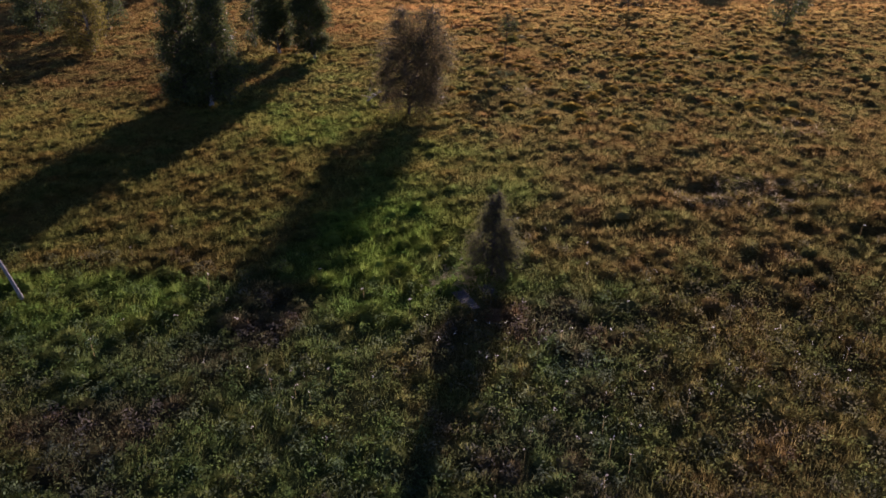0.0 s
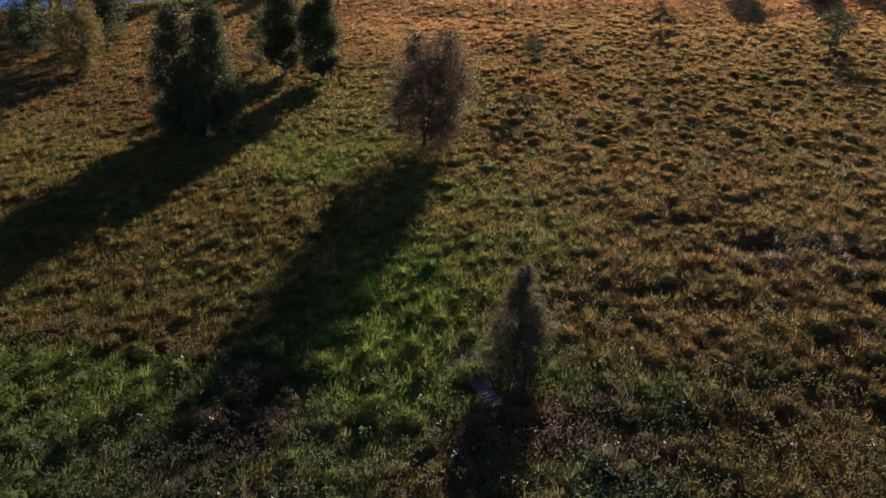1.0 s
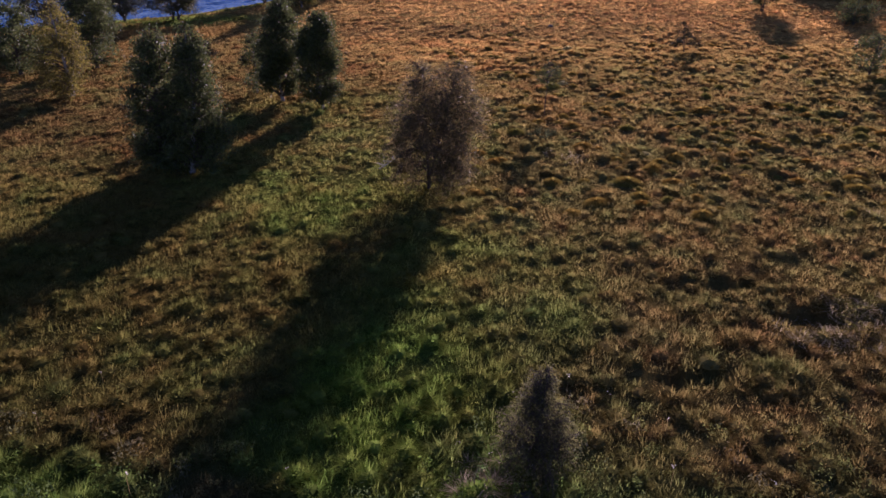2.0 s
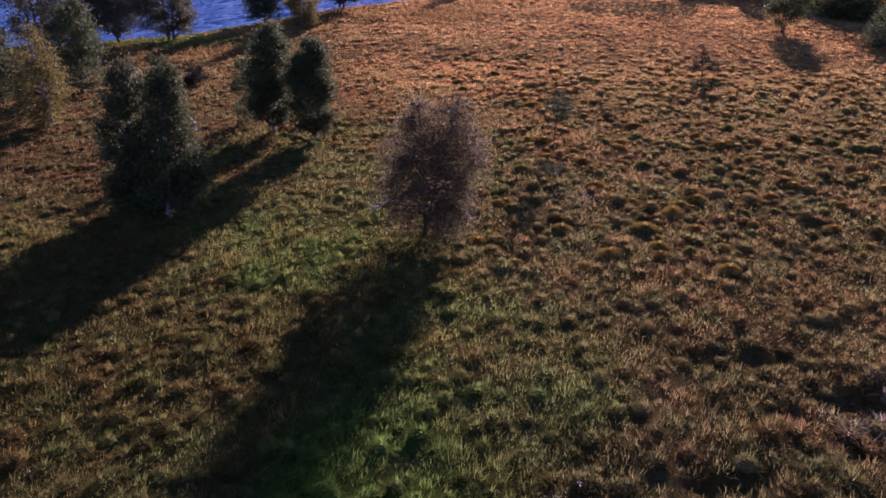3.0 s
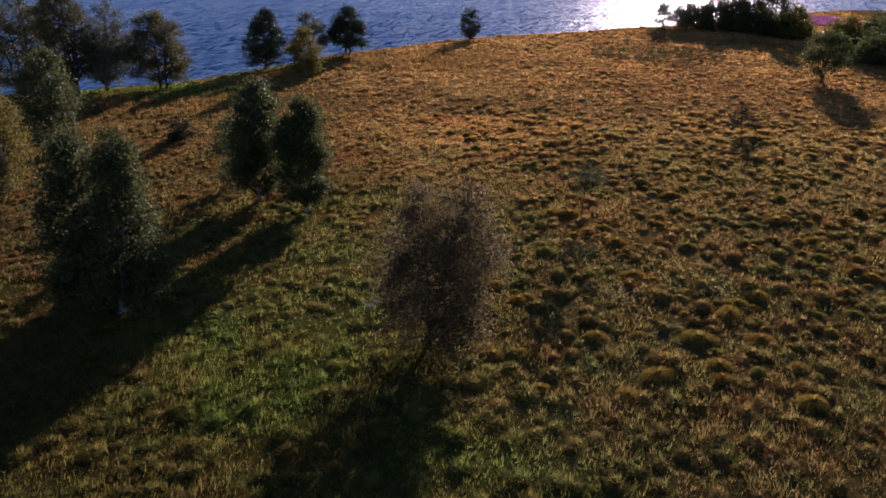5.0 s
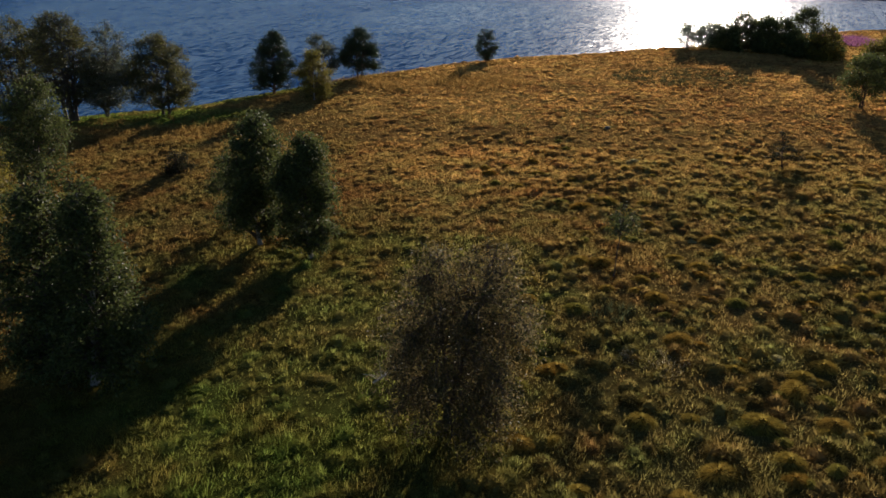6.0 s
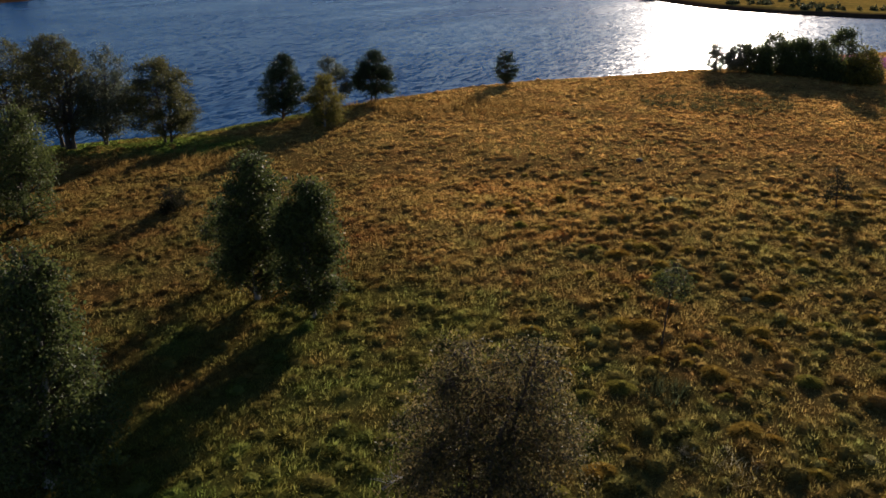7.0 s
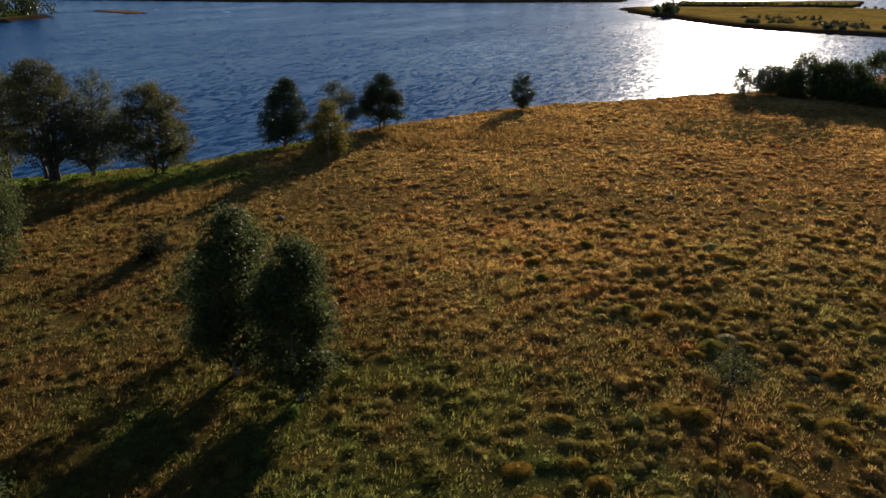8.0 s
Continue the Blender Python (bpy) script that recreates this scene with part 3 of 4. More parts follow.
# ---- trees, from the near end of the field to the shore ----
GROVE = "birches scattered over the meadow"
tree("birch_tree", -2.2, 45.85, 6.95, 4.9, "sparse browning birch with drooping twigs on the meadow", "weeping", 0.13, 2, (0.75, 0.0), BROWN_LEAF, DARK_BARK, 62000, 0.08, 0.5, 0.13, 150, 0.6, 0.011, 11, GROVE, tips=((-0.3, 0.1, 6.95), (1.45, -0.1, 6.85)), fine=12, rough_edge=0.08)
tree("birch_tree", -13.3, 60.6, 7.3, 2.9, "tall narrow green birch with a pale trunk", "column", 0.13, 1, (0.6, 0.1), BIRCH_LEAF, None, 34000, 0.12, 0.2, 0.14, 170, 0.6, 0.014, 12, GROVE, belly=(-0.4, 0.0), rough_edge=0.1)
tree("birch_tree", -10.15, 59.35, 6.65, 2.85, "dense narrow green birch with a pale trunk", "column", 0.17, 1, (0.05, 0.0), BIRCH_LEAF, None, 34000, 0.12, 0.2, 0.14, 170, 0.6, 0.014, 13, GROVE, belly=(-0.35, 0.0), rough_edge=0.1)
tree("birch_tree", -17.0, 48.1, 7.75, 3.1, "dense dark columnar birch in the meadow", "column", 0.04, 1, (0.5, 0.0), BIRCH_LEAF, DARK_BARK, 32000, 0.12, 0.2, 0.14, 170, 0.6, 0.018, 14, GROVE, rough_edge=0.1)
tree("birch_tree", -15.2, 47.4, 8.2, 3.2, "dense columnar birch with silvery lit leaf edges", "taper", 0.05, 1, (0.75, 0.0), BIRCH_LEAF, None, 34000, 0.12, 0.25, 0.14, 170, 0.6, 0.016, 15, GROVE, rough_edge=0.12, belly=(0.35, 0.0))
tree("birch_tree", -28.5, 61.0, 7.2, 3.3, "yellowing weeping birch with a pale trunk", "egg", 0.1, 1, (-0.3, 0.0), YELLOW_LEAF, None, 15000, 0.12, 0.6, 0.18, 50, 0.6, 0.018, 16, GROVE)
tree("birch_tree", -30.5, 69.2, 7.2, 4.5, "dense green birch with a slightly leaning trunk", "egg", 0.1, 1, (0.3, 0.0), BIRCH_LEAF, DARK_BARK, 26000, 0.13, 0.2, 0.2, 90, 0.6, 0.018, 117, GROVE, rough_edge=0.1)
tree("birch_tree", -35.6, 67.0, 6.0, 3.96, "round green birch in the meadow", "egg", 0.12, 1, (0.3, 0.0), BIRCH_LEAF, DARK_BARK, 12000, 0.15, 0.2, 0.18, 44, 0.6, 0.018, 18, GROVE)
tree("birch_tree", -30.2, 46.5, 6.2, 4.32, "yellow-green birch at the meadow's edge", "egg", 0.1, 1, (0.0, 0.0), YELLOW_LEAF, None, 8000, 0.13, 0.4, 0.18, 44, 0.6, 0.018, 19, GROVE)
tree("birch_sapling", -15.7, 62.8, 4.5, 2.0, "slender green birch sapling beside taller birches", "egg", 0.12, 1, (0.1, 0.0), BIRCH_LEAF, None, 6500, 0.1, 0.3, 0.11, 50, 0.6, 0.012, 20, GROVE)
tree("birch_sapling", 4.7, 58.35, 3.75, 1.45, "thin birch sapling with a tuft of leaves", "broad", 0.66, 1, (0.25, 0.0), BIRCH_LEAF, DARK_BARK, 1500, 0.085, 0.3, 0.1, 22, 0.6, 0.006, 21, GROVE)
tree("pine_sapling", 18.75, 78.2, 2.7, 2.5, "small sparse dark young pine among tussocks", "cone", 0.2, 1, (-0.4, 0.0), DARK_LEAF, DARK_BARK, 4200, 0.09, 0.0, 0.1, 19, 0.5, 0.014, 22, GROVE, rough_edge=0.45)
tree("spruce_tree", 1.95, 25.6, 3.75, 2.1, "small dark conical spruce in green sedge", "spruce", 0.17, 1, (0.1, 0.0), SPRUCE, DARK_BARK, 30000, 0.06, 0.3, 0.07, 150, 0.4, 0.01, 23)
tree("birch_tree", -15.6, 23.5, 6.6, 2.6, "leaning thin birch with a bare mottled trunk", "egg", 0.62, 1, (-3.0, 1.2), YELLOW_LEAF, None, 2600, 0.1, 0.2, 0.14, 24, 0.6, 0.009, 24, GROVE)
tree("birch_tree", 31.0, 69.6, 3.5, 3.48, "low broad birch among tussocks", "broad", 0.22, 1, (0.15, 0.0), BIRCH_LEAF, DARK_BARK, 4000, 0.12, 0.1, 0.18, 34, 0.6, 0.018, 25, GROVE)
tree("birch_tree", 39.4, 91.5, 4.2, 3.96, "dense low round birch", "egg", 0.08, 1, (0.0, 0.0), BIRCH_LEAF, DARK_BARK, 6000, 0.13, 0.1, 0.18, 40, 0.6, 0.018, 26, GROVE)
tree("birch_tree", 32.6, 99.2, 5.1, 4.4, "broad round birch on a short forked trunk", "broad", 0.2, 2, (0.1, 0.0), BIRCH_LEAF, DARK_BARK, 14000, 0.15, 0.1, 0.2, 60, 0.6, 0.018, 27, GROVE)

SHORE_TREES = "trees along the lake shore"
tree("alder_tree", -40.0, 89.0, 9.7, 6.8, "tall many-stemmed alder above the lake", "spire", 0.2, 5, (0.0, 0.0), ALDER_LEAF, DARK_BARK, 34000, 0.13, 0.05, 0.15, 76, 0.6, 0.02, 31, SHORE_TREES, rough_edge=0.2)
tree("alder_tree", -45.5, 90.5, 9.5, 7.4, "dark broad alder above the lake", "column", 0.12, 4, (0.0, 0.0), ALDER_LEAF, DARK_BARK, 24000, 0.15, 0.05, 0.18, 60, 0.65, 0.02, 32, SHORE_TREES, rough_edge=0.15)
tree("willow_tree", -37.3, 90.3, 8.8, 5.6, "grey open-crowned willow above the lake", "egg", 0.16, 3, (0.7, 0.0), SILVER_LEAF, DARK_BARK, 34000, 0.13, 0.1, 0.18, 70, 0.6, 0.016, 33, SHORE_TREES, rough_edge=0.25, tips=((1.2, 0.0, 8.9), (-0.9, 0.2, 7.0), (2.0, -0.3, 6.4)))
tree("alder_tree", -32.4, 91.4, 7.6, 5.5, "round dark alder on the shore", "column", 0.12, 2, (0.0, 0.0), ALDER_LEAF, DARK_BARK, 42000, 0.13, 0.05, 0.17, 120, 0.6, 0.018, 34, SHORE_TREES, rough_edge=0.16)
tree("pine_tree", -25.35, 102.3, 6.6, 4.6, "dark green pine on the lake shore", "pine", 0.1, 1, (0.4, 0.0), NEEDLE, PINE_BARK, 32000, 0.14, 0.0, 0.16, 170, 0.5, 0.018, 35, SHORE_TREES, rough_edge=0.14)
tree("birch_tree", -19.8, 97.6, 5.1, 3.4, "small yellow-leaved birch at the field edge", "spire", 0.1, 1, (0.1, 0.0), YELLOW_LEAF, None, 17000, 0.12, 0.25, 0.14, 60, 0.6, 0.016, 36, SHORE_TREES)
tree("willow_tree", -21.2, 106.0, 5.7, 4.3, "thin grey-green willow on the shore", "egg", 0.1, 2, (0.0, 0.0), SILVER_LEAF, DARK_BARK, 13000, 0.14, 0.1, 0.16, 44, 0.5, 0.016, 37, SHORE_TREES)
tree("pine_tree", -17.8, 110.5, 5.8, 4.7, "broad dark pine with several stems on the shore", "pine", 0.15, 3, (0.2, 0.0), NEEDLE, PINE_BARK, 28000, 0.15, 0.0, 0.17, 80, 0.5, 0.016, 38, SHORE_TREES, rough_edge=0.14)
tree("pine_tree", -3.9, 124.0, 4.4, 2.9, "small lone pine at the water's edge", "spire", 0.12, 2, (0.0, 0.0), NEEDLE, PINE_BARK, 8000, 0.15, 0.0, 0.12, 80, 0.5, 0.02, 39, SHORE_TREES, tips=((-0.35, 0.0, 4.4), (0.5, 0.0, 4.1)))

THICKET = "bushes where the field meets the lake"
for k, (x, y, h, w, n, leaf) in enumerate(((24.7, 139.2, 4.1, 3.0, 1500, SILVER_LEAF), (27.2, 138.8, 3.9, 2.7, 1700, SILVER_LEAF), (29.2, 138.0, 4.0, 3.4, 4200, BIRCH_LEAF), (31.6, 137.3, 5.6, 4.4, 8500, BIRCH_LEAF), (34.3, 136.4, 5.0, 3.8, 8000, BIRCH_LEAF), (36.4, 135.2, 5.0, 3.6, 7000, BIRCH_LEAF), (38.4, 132.5, 6.6, 4.2, 10000, BIRCH_LEAF), (40.2, 129.5, 4.6, 3.2, 4500, YELLOW_LEAF), (42.4, 133.4, 2.9, 2.4, 3000, BIRCH_LEAF), (43.0, 120.5, 4.2, 4.2, 6000, YELLOW_LEAF), (45.6, 117.0, 5.0, 5.0, 7000, BIRCH_LEAF), (44.0, 109.5, 6.2, 5.6, 8000, BIRCH_LEAF), (49.5, 108.0, 6.4, 5.6, 7000, BIRCH_LEAF), (50.5, 123.0, 5.0, 5.0, 6000, BIRCH_LEAF))):
    tree("willow_bush", x, y, h, w * 1.25, "thin grey willow bush against the lake" if leaf is SILVER_LEAF else "yellowing dense willow bush" if leaf is YELLOW_LEAF else "dense dark willow bush near the lake", "egg" if leaf is SILVER_LEAF else "bush", 0.03, 4, (0.0, 0.0), leaf, DARK_BARK, int(n * (9 if leaf is SILVER_LEAF else 1.8)), 0.13 if leaf is SILVER_LEAF else 0.22, 0.0, 0.26, 60, 0.6, 0.012, 60 + k, THICKET, "bush", branches=0)
tree("willow_bush", -22.9, 72.6, 1.7, 1.8, "low dark round bush in the meadow", "egg", 0.02, 4, (0.0, 0.0), DARK_LEAF, DARK_BARK, 5000, 0.1, 0.0, 0.13, 14, 0.6, 0.012, 80, GROVE, "bush", branches=0)

# ---- far side of the lake ----


def far_land(name, corners, rise, label, seed, tone):
    """A low island or shore: a flat rough top on a dark bank, its outline through the given corners."""
    rng = np.random.default_rng(seed)
    c = np.array(corners, float)
    ring = []
    for i in range(len(c)):
        a, b = c[i], c[(i + 1) % len(c)]
        k = max(2, int(np.linalg.norm(b - a) / 8))
        for q in range(k):
            ring.append(a + (b - a) * q / k + rng.normal(0, 1.0, 2))
    ring = np.array(ring)
    mid = ring.mean(0)
    k = len(ring)
    rows, heights = [], (-2.2, WATER_Z - 0.05, WATER_Z + rise * 0.7, WATER_Z + rise, WATER_Z + rise * 1.1)
    for f, h in zip((1.03, 1.0, 0.985, 0.955, 0.5), heights):
        p = mid + (ring - mid) * f
        rows.append(np.column_stack([p, np.full(k, h) + (rng.normal(0, 0.12, k) if h > WATER_Z else 0)]))
    v = np.vstack(rows + [np.array([[mid[0], mid[1], heights[-1]]])])
    t = []
    for r in range(4):
        for i in range(k):
            a, b = r * k + i, r * k + (i + 1) % k
            t += [(a, b, b + k), (a, b + k, a + k)]
    t += [(4 * k + i, 4 * k + (i + 1) % k, 5 * k) for i in range(k)]
    tint = np.tile(np.array(tone), (len(v), 1))
    tint[: 3 * k] = (0.09, 0.055, 0.035)
    return tagged(new(name, mesh_of(name, v, t, MARSH, tint)), label, "shore", kind="structure")


far_land("far_shore_east", [(31, 394), (33, 355), (44, 326), (55, 282), (70, 266), (87, 252), (160, 238), (420, 230), (420, 400), (230, 396), (135, 374), (108, 404), (58, 399)], 1.3, "low grassy marsh shore across the lake", 5, (0.75, 0.46, 0.1))
far_land("marsh_islet", [(62, 426), (143, 426), (168, 484), (120, 480), (69, 468)], 1.2, "low marsh islet beyond the shore", 15, (0.6, 0.4, 0.1))
far_land("marsh_islet", [(190, 420), (430, 440), (520, 560), (205, 500)], 1.2, "flat marsh islet in the lake", 16, (0.6, 0.4, 0.1))
far_land("far_shore_west", [(-176, 270), (-182, 303), (-230, 345), (-420, 380), (-520, 260), (-300, 235), (-200, 252)], 1.2, "wooded grassy point across the lake", 6, (0.25, 0.28, 0.06))
far_land("sandbar", [(-192, 346), (-165, 326), (-158, 330), (-180, 352)], 0.25, "thin rusty sandbar in the lake", 7, (0.5, 0.25, 0.1))
far_land("far_shore_north", [(-420, 470), (-172, 446), (-60, 452), (40, 474), (60, 560), (-150, 640), (-500, 640)], 1.2, "dark wooded far shore of the lake", 8, (0.06, 0.06, 0.03))
far_land("far_shore_beyond", [(60, 640), (300, 620), (900, 640), (1500, 1500), (-1500, 1500), (-1200, 700), (-500, 680)], 2.0, "distant low land beyond the lake", 9, (0.1, 0.1, 0.04))


def far_wood(name, boxes, label, seed, tall, count, leaf=None):
    """Woods too far off to tell the trees apart: many crowns of leaf clumps on stems, in one mesh."""
    rng = np.random.default_rng(seed)
    bits = []
    for x0, y0, x1, y1, n in boxes:
        for q in range(n):
            x, y = rng.uniform(x0, x1), rng.uniform(y0, y1)
            h = tall * rng.uniform(0.55, 1.1)
            base = WATER_Z + 0.8
            bits.append(tube([(x, y, base - 0.8), (x, y, base + h * 0.8)], (0.2, 0.05), 4))
            u = rng.normal(size=(count, 3))
            u /= np.linalg.norm(u, axis=1)[:, None]
            u *= rng.uniform(0.35, 1.0, (count, 1)) * (0.42 * h, 0.42 * h, 0.52 * h)
            bits.append(leaves(u + (x, y, base + h * 0.42), np.full(count, 0.9 if tall > 5 else 0.6), rng, 0.8))
    v, t = join(bits)
    return tagged(new(name, mesh_of(name, v, t, leaf or FAR_GREEN)), label, "trees", kind="stuff")


far_wood("far_woods", [(-222, 272, -183, 312, 90), (-400, 475, 30, 500, 130), (-330, 260, -230, 340, 60)], "distant dark woods on the far shore", 91, 9.0, 70)
far_wood("far_bushes", [(40, 334, 48, 350, 6)], "dark trees on the tip of the marsh shore", 92, 6.5, 160)
far_wood("far_bushes", [(60, 282, 76, 292, 26), (76, 262, 92, 284, 34), (92, 258, 120, 268, 20), (112, 262, 150, 280, 30), (64, 300, 90, 312, 16), (130, 380, 220, 390, 16)], "low grey-green bushes on the marsh shore", 94, 1.9, 60, FAR_GREY)
far_wood("reeds", [(66, 428, 140, 430, 60), (190, 424, 300, 428, 60), (150, 300, 300, 304, 60)], "low dark reed beds on the marsh shore", 93, 1.6, 26)

# ---- boardwalk ----


def boardwalk():
    ob = thing("boardwalk", (0.82, 23.8, -0.3), "short grey weathered plank boardwalk sunk in sedge", "boardwalk")
    ob.rotation_euler = (0, 0, radians(24))
    bm = bmesh.new()
    bmesh.ops.create_cube(bm, size=1.0, matrix=Matrix.Diagonal((0.52, 0.115, 0.035, 1)))
    bmesh.ops.bevel(bm, geom=bm.edges[:], offset=0.006, segments=1, affect="EDGES")
    board = bpy.data.meshes.new("plank")
    bm.to_mesh(board)
    bm.free()
    board.materials.append(PLANK)
    bm = bmesh.new()
    bmesh.ops.create_cube(bm, size=1.0, matrix=Matrix.Diagonal((0.09, 1.0, 0.1, 1)))
    bmesh.ops.bevel(bm, geom=bm.edges[:], offset=0.008, segments=1, affect="EDGES")
    beam = bpy.data.meshes.new("bearer")
    bm.to_mesh(beam)
    bm.free()
    beam.materials.append(PLANK)
    for k, (dx, dy, n) in enumerate(((0.0, 0.0, 9), (1.1, 0.35, 5))):
        for s in (-0.2, 0.2):
            rail = part("bearer", beam, ob)
            rail.location, rail.scale = (dx + s, dy - 0.08, 0.08), (1, n * 0.155, 1)
        for i in range(n):
            p = part("plank", board, ob)
            p.location = (dx + random.uniform(-0.015, 0.015), dy + (i - n / 2) * 0.155, 0.152 + random.uniform(-0.004, 0.004))
            p.rotation_euler = (0, 0, random.uniform(-0.02, 0.02))
    return ob


boardwalk()

# ---- grass, sedge and herbs ----


def tufts(name, label, rng, x, y, per, radius, height, width, mop, lift=0.0, blade=None, vary=0.26, mound=0.56, perk=0.88):
    """Tufts of blades, each fanning out from its own little mound; a high mop droops all round."""
    k = len(x)
    per = np.broadcast_to(per, k)
    radius, height = np.broadcast_to(radius, k), np.broadcast_to(height, k)
    who = np.repeat(np.arange(k), per)
    n = len(who)
    away = np.sqrt(rng.random(n))
    turn = rng.uniform(0, 6.283, n)
    r = away * radius[who] * 0.6
    px, py = x[who] + np.cos(turn) * r, y[who] + np.sin(turn) * r
    h = height[who] * rng.uniform(0.65, 1.15, n)
    over, slope_x, slope_y = mound_at(px, py)
    over = np.maximum(over, 0.9 * np.broadcast_to(lift, k)[who] * np.sqrt(1 - 0.9 * away ** 2))
    z = land(x, y)[who] - 0.03 + over
    foot = np.stack([px, py, z], 1)
    tone = lit_plant_tint(x, y) * rng.uniform(1 - vary, 1 + vary, (k, 1)) * (1 + vary * 0.5 * rng.uniform(-1, 1, (k, 1)) * np.array((1.0, -0.4, 0.0)))
    turn = turn + rng.normal(0, 0.45, n)
    fan = h * (0.3 + mop * away) * rng.uniform(0.8, 1.2, n)
    steep = np.hypot(slope_x, slope_y)
    turn = np.where(steep > 0.25, np.arctan2(slope_y, slope_x) + rng.normal(0, 0.7, n), turn)
    fan = fan * (1 + 0.5 * np.clip(steep, 0, 1))
    tip = foot + np.stack([np.cos(turn) * fan, np.sin(turn) * fan, h * (np.broadcast_to(perk, k)[who] - mop * 0.86 * away ** 1.3) + 0.02], 1)
    tip[:, 2] = np.maximum(tip[:, 2] - 0.35 * h * np.clip(steep, 0, 1), land(x, y)[who] + 0.01)
    side = np.stack([-np.sin(turn), np.cos(turn), np.zeros(n)], 1) * (width * 0.5 * rng.uniform(0.6, 1.3, n))[:, None]
    v = np.stack([foot - side, foot + side, tip], 1).reshape(-1, 3)
    t, c = np.arange(n * 3).reshape(-1, 3), np.repeat(tone[who], 3, 0)
    if np.ndim(lift):
        dv, dt = domes(np.stack([x, y, land(x, y)], 1), radius * mound, lift * 0.92, rng)
        v, t = join([(v, t), (dv, dt)])
        c = np.vstack([c, np.repeat(tone, 13, 0)])
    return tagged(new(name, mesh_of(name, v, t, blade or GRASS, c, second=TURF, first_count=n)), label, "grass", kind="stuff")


def bumps(name, label, seed, y0, y1, per, height, width):
    """The mounds of a stretch, each with its mop."""
    rng = np.random.default_rng(seed)
    x, y, r, h = MOUNDS[(MOUNDS[:, 1] >= y0) & (MOUNDS[:, 1] < y1)].T
    return tufts(name, label, rng, x, y, np.clip(r * per, 8, 50).astype(int), r * 1.4, rng.uniform(height * 0.7, height * 1.3, len(x)), width, 0.6, lift=h, vary=0.16, mound=0.68, perk=0.62)


bumps("sedge", "mixed green and rusty sedge tussocks near the boardwalk", 400, 11, 46, 90, 0.2, 0.03)
bumps("meadow_grass", "rusty tufted meadow grass with hummocks", 401, 46, 82, 80, 0.18, 0.038)
bumps("far_grass", "rusty meadow grass tufts towards the lake", 402, 82, 166, 36, 0.17, 0.06)


def sward(name, label, y0, y1, step, per, height, width, patch, lean):
    """The close cover of grass between the tussocks, longer and shorter in patches."""
    rng = np.random.default_rng(int(y0) + 430)
    x, y = jittered(rng, -52, 62, y0, y1, step)
    keep = rng.random(len(x)) > 1.1 * ditch_depth(x, y)
    x, y = x[keep], y[keep]
    wet = blob(x, y, -1.6, 27.5, 5.2, 6.5) + blob(x, y, -14.5, 23.2, 7.5, 3.0)
    long = height * (0.35 + 1.3 * np.clip(1.5 * fbm(x, y, patch, 433) - 0.25, 0, 1)) * rng.uniform(0.8, 1.2, len(x)) * (1 + 0.35 * wet)
    return tufts(name, label, rng, x, y, per, np.full(len(x), step * 1.15), long, width, 0.5, vary=0.14, perk=lean)


sward("short_grass", "close grass between the sedge tufts", 11, 46, 0.3, 23, 0.24, 0.03, 1.0, 0.84)
sward("short_grass", "close rusty grass between the hummocks", 46, 82, 0.36, 18, 0.22, 0.04, 1.2, 0.78)
sward("short_grass", "close rusty grass towards the lake", 82, 166, 0.6, 14, 0.18, 0.062, 1.8, 0.78)


def outskirts():
    """Looser tufts over the rest of the meadow, beside and behind."""
    rng = np.random.default_rng(435)
    x, y = [], []
    for x0, x1, y0, y1, step in ((-46, 46, -14, 60, 0.8), (-62, -46, -14, 90, 1.6), (46, 72, -14, 110, 1.6), (-46, 46, 60, 110, 1.4)):
        gx, gy = np.meshgrid(np.arange(x0, x1, step), np.arange(y0, y1, step))
        x.append(gx.ravel() + rng.uniform(-0.5, 0.5, gx.size) * step)
        y.append(gy.ravel() + rng.uniform(-0.5, 0.5, gx.size) * step)
    x, y = np.concatenate(x), np.concatenate(y)
    keep = (~in_field(x, y) | (y < 11.2)) & (y < shore(x) - 0.5)
    x, y = x[keep], y[keep]
    size = rng.random(len(x)) ** 2
    return tufts("outer_grass", "loose rusty grass tufts over the wider meadow", rng, x, y, 11, 0.36 + 0.35 * size, rng.uniform(0.2, 0.34, len(x)), 0.08, 0.8, lift=0.04 + 0.14 * size, mound=0.4)


outskirts()


def stand(name, label, seed, cx, cy, rx, ry, step, per, height, width, tone, mop=0.5):
    """A stand of taller grass or rushes of one kind, thinning out towards its edge."""
    rng = np.random.default_rng(seed)
    x, y = jittered(rng, cx - rx, cx + rx, cy - ry, cy + ry, step)
    inside = 1 - ((x - cx) / rx) ** 2 - ((y - cy) / ry) ** 2
    keep = rng.random(len(x)) < np.clip(inside * 2.2, 0, 1) * np.clip(fbm(x, y, 3, seed) * 3 - 0.8, 0, 1)
    x, y = x[keep], y[keep]
    ob = tufts(name, label, rng, x, y, per, np.full(len(x), step * 0.8), rng.uniform(height * 0.7, height * 1.2, len(x)), width, mop, blade=MOP)
    att = ob.data.attributes["tint"]
    k = len(att.data)
    c = np.repeat(np.array(tone) * rng.uniform(0.7, 1.3, (k // 3, 1)), 3, 0)
    att.data.foreach_set("color", np.hstack([c, np.ones((k, 1))]).astype(np.float32).ravel())
    return ob


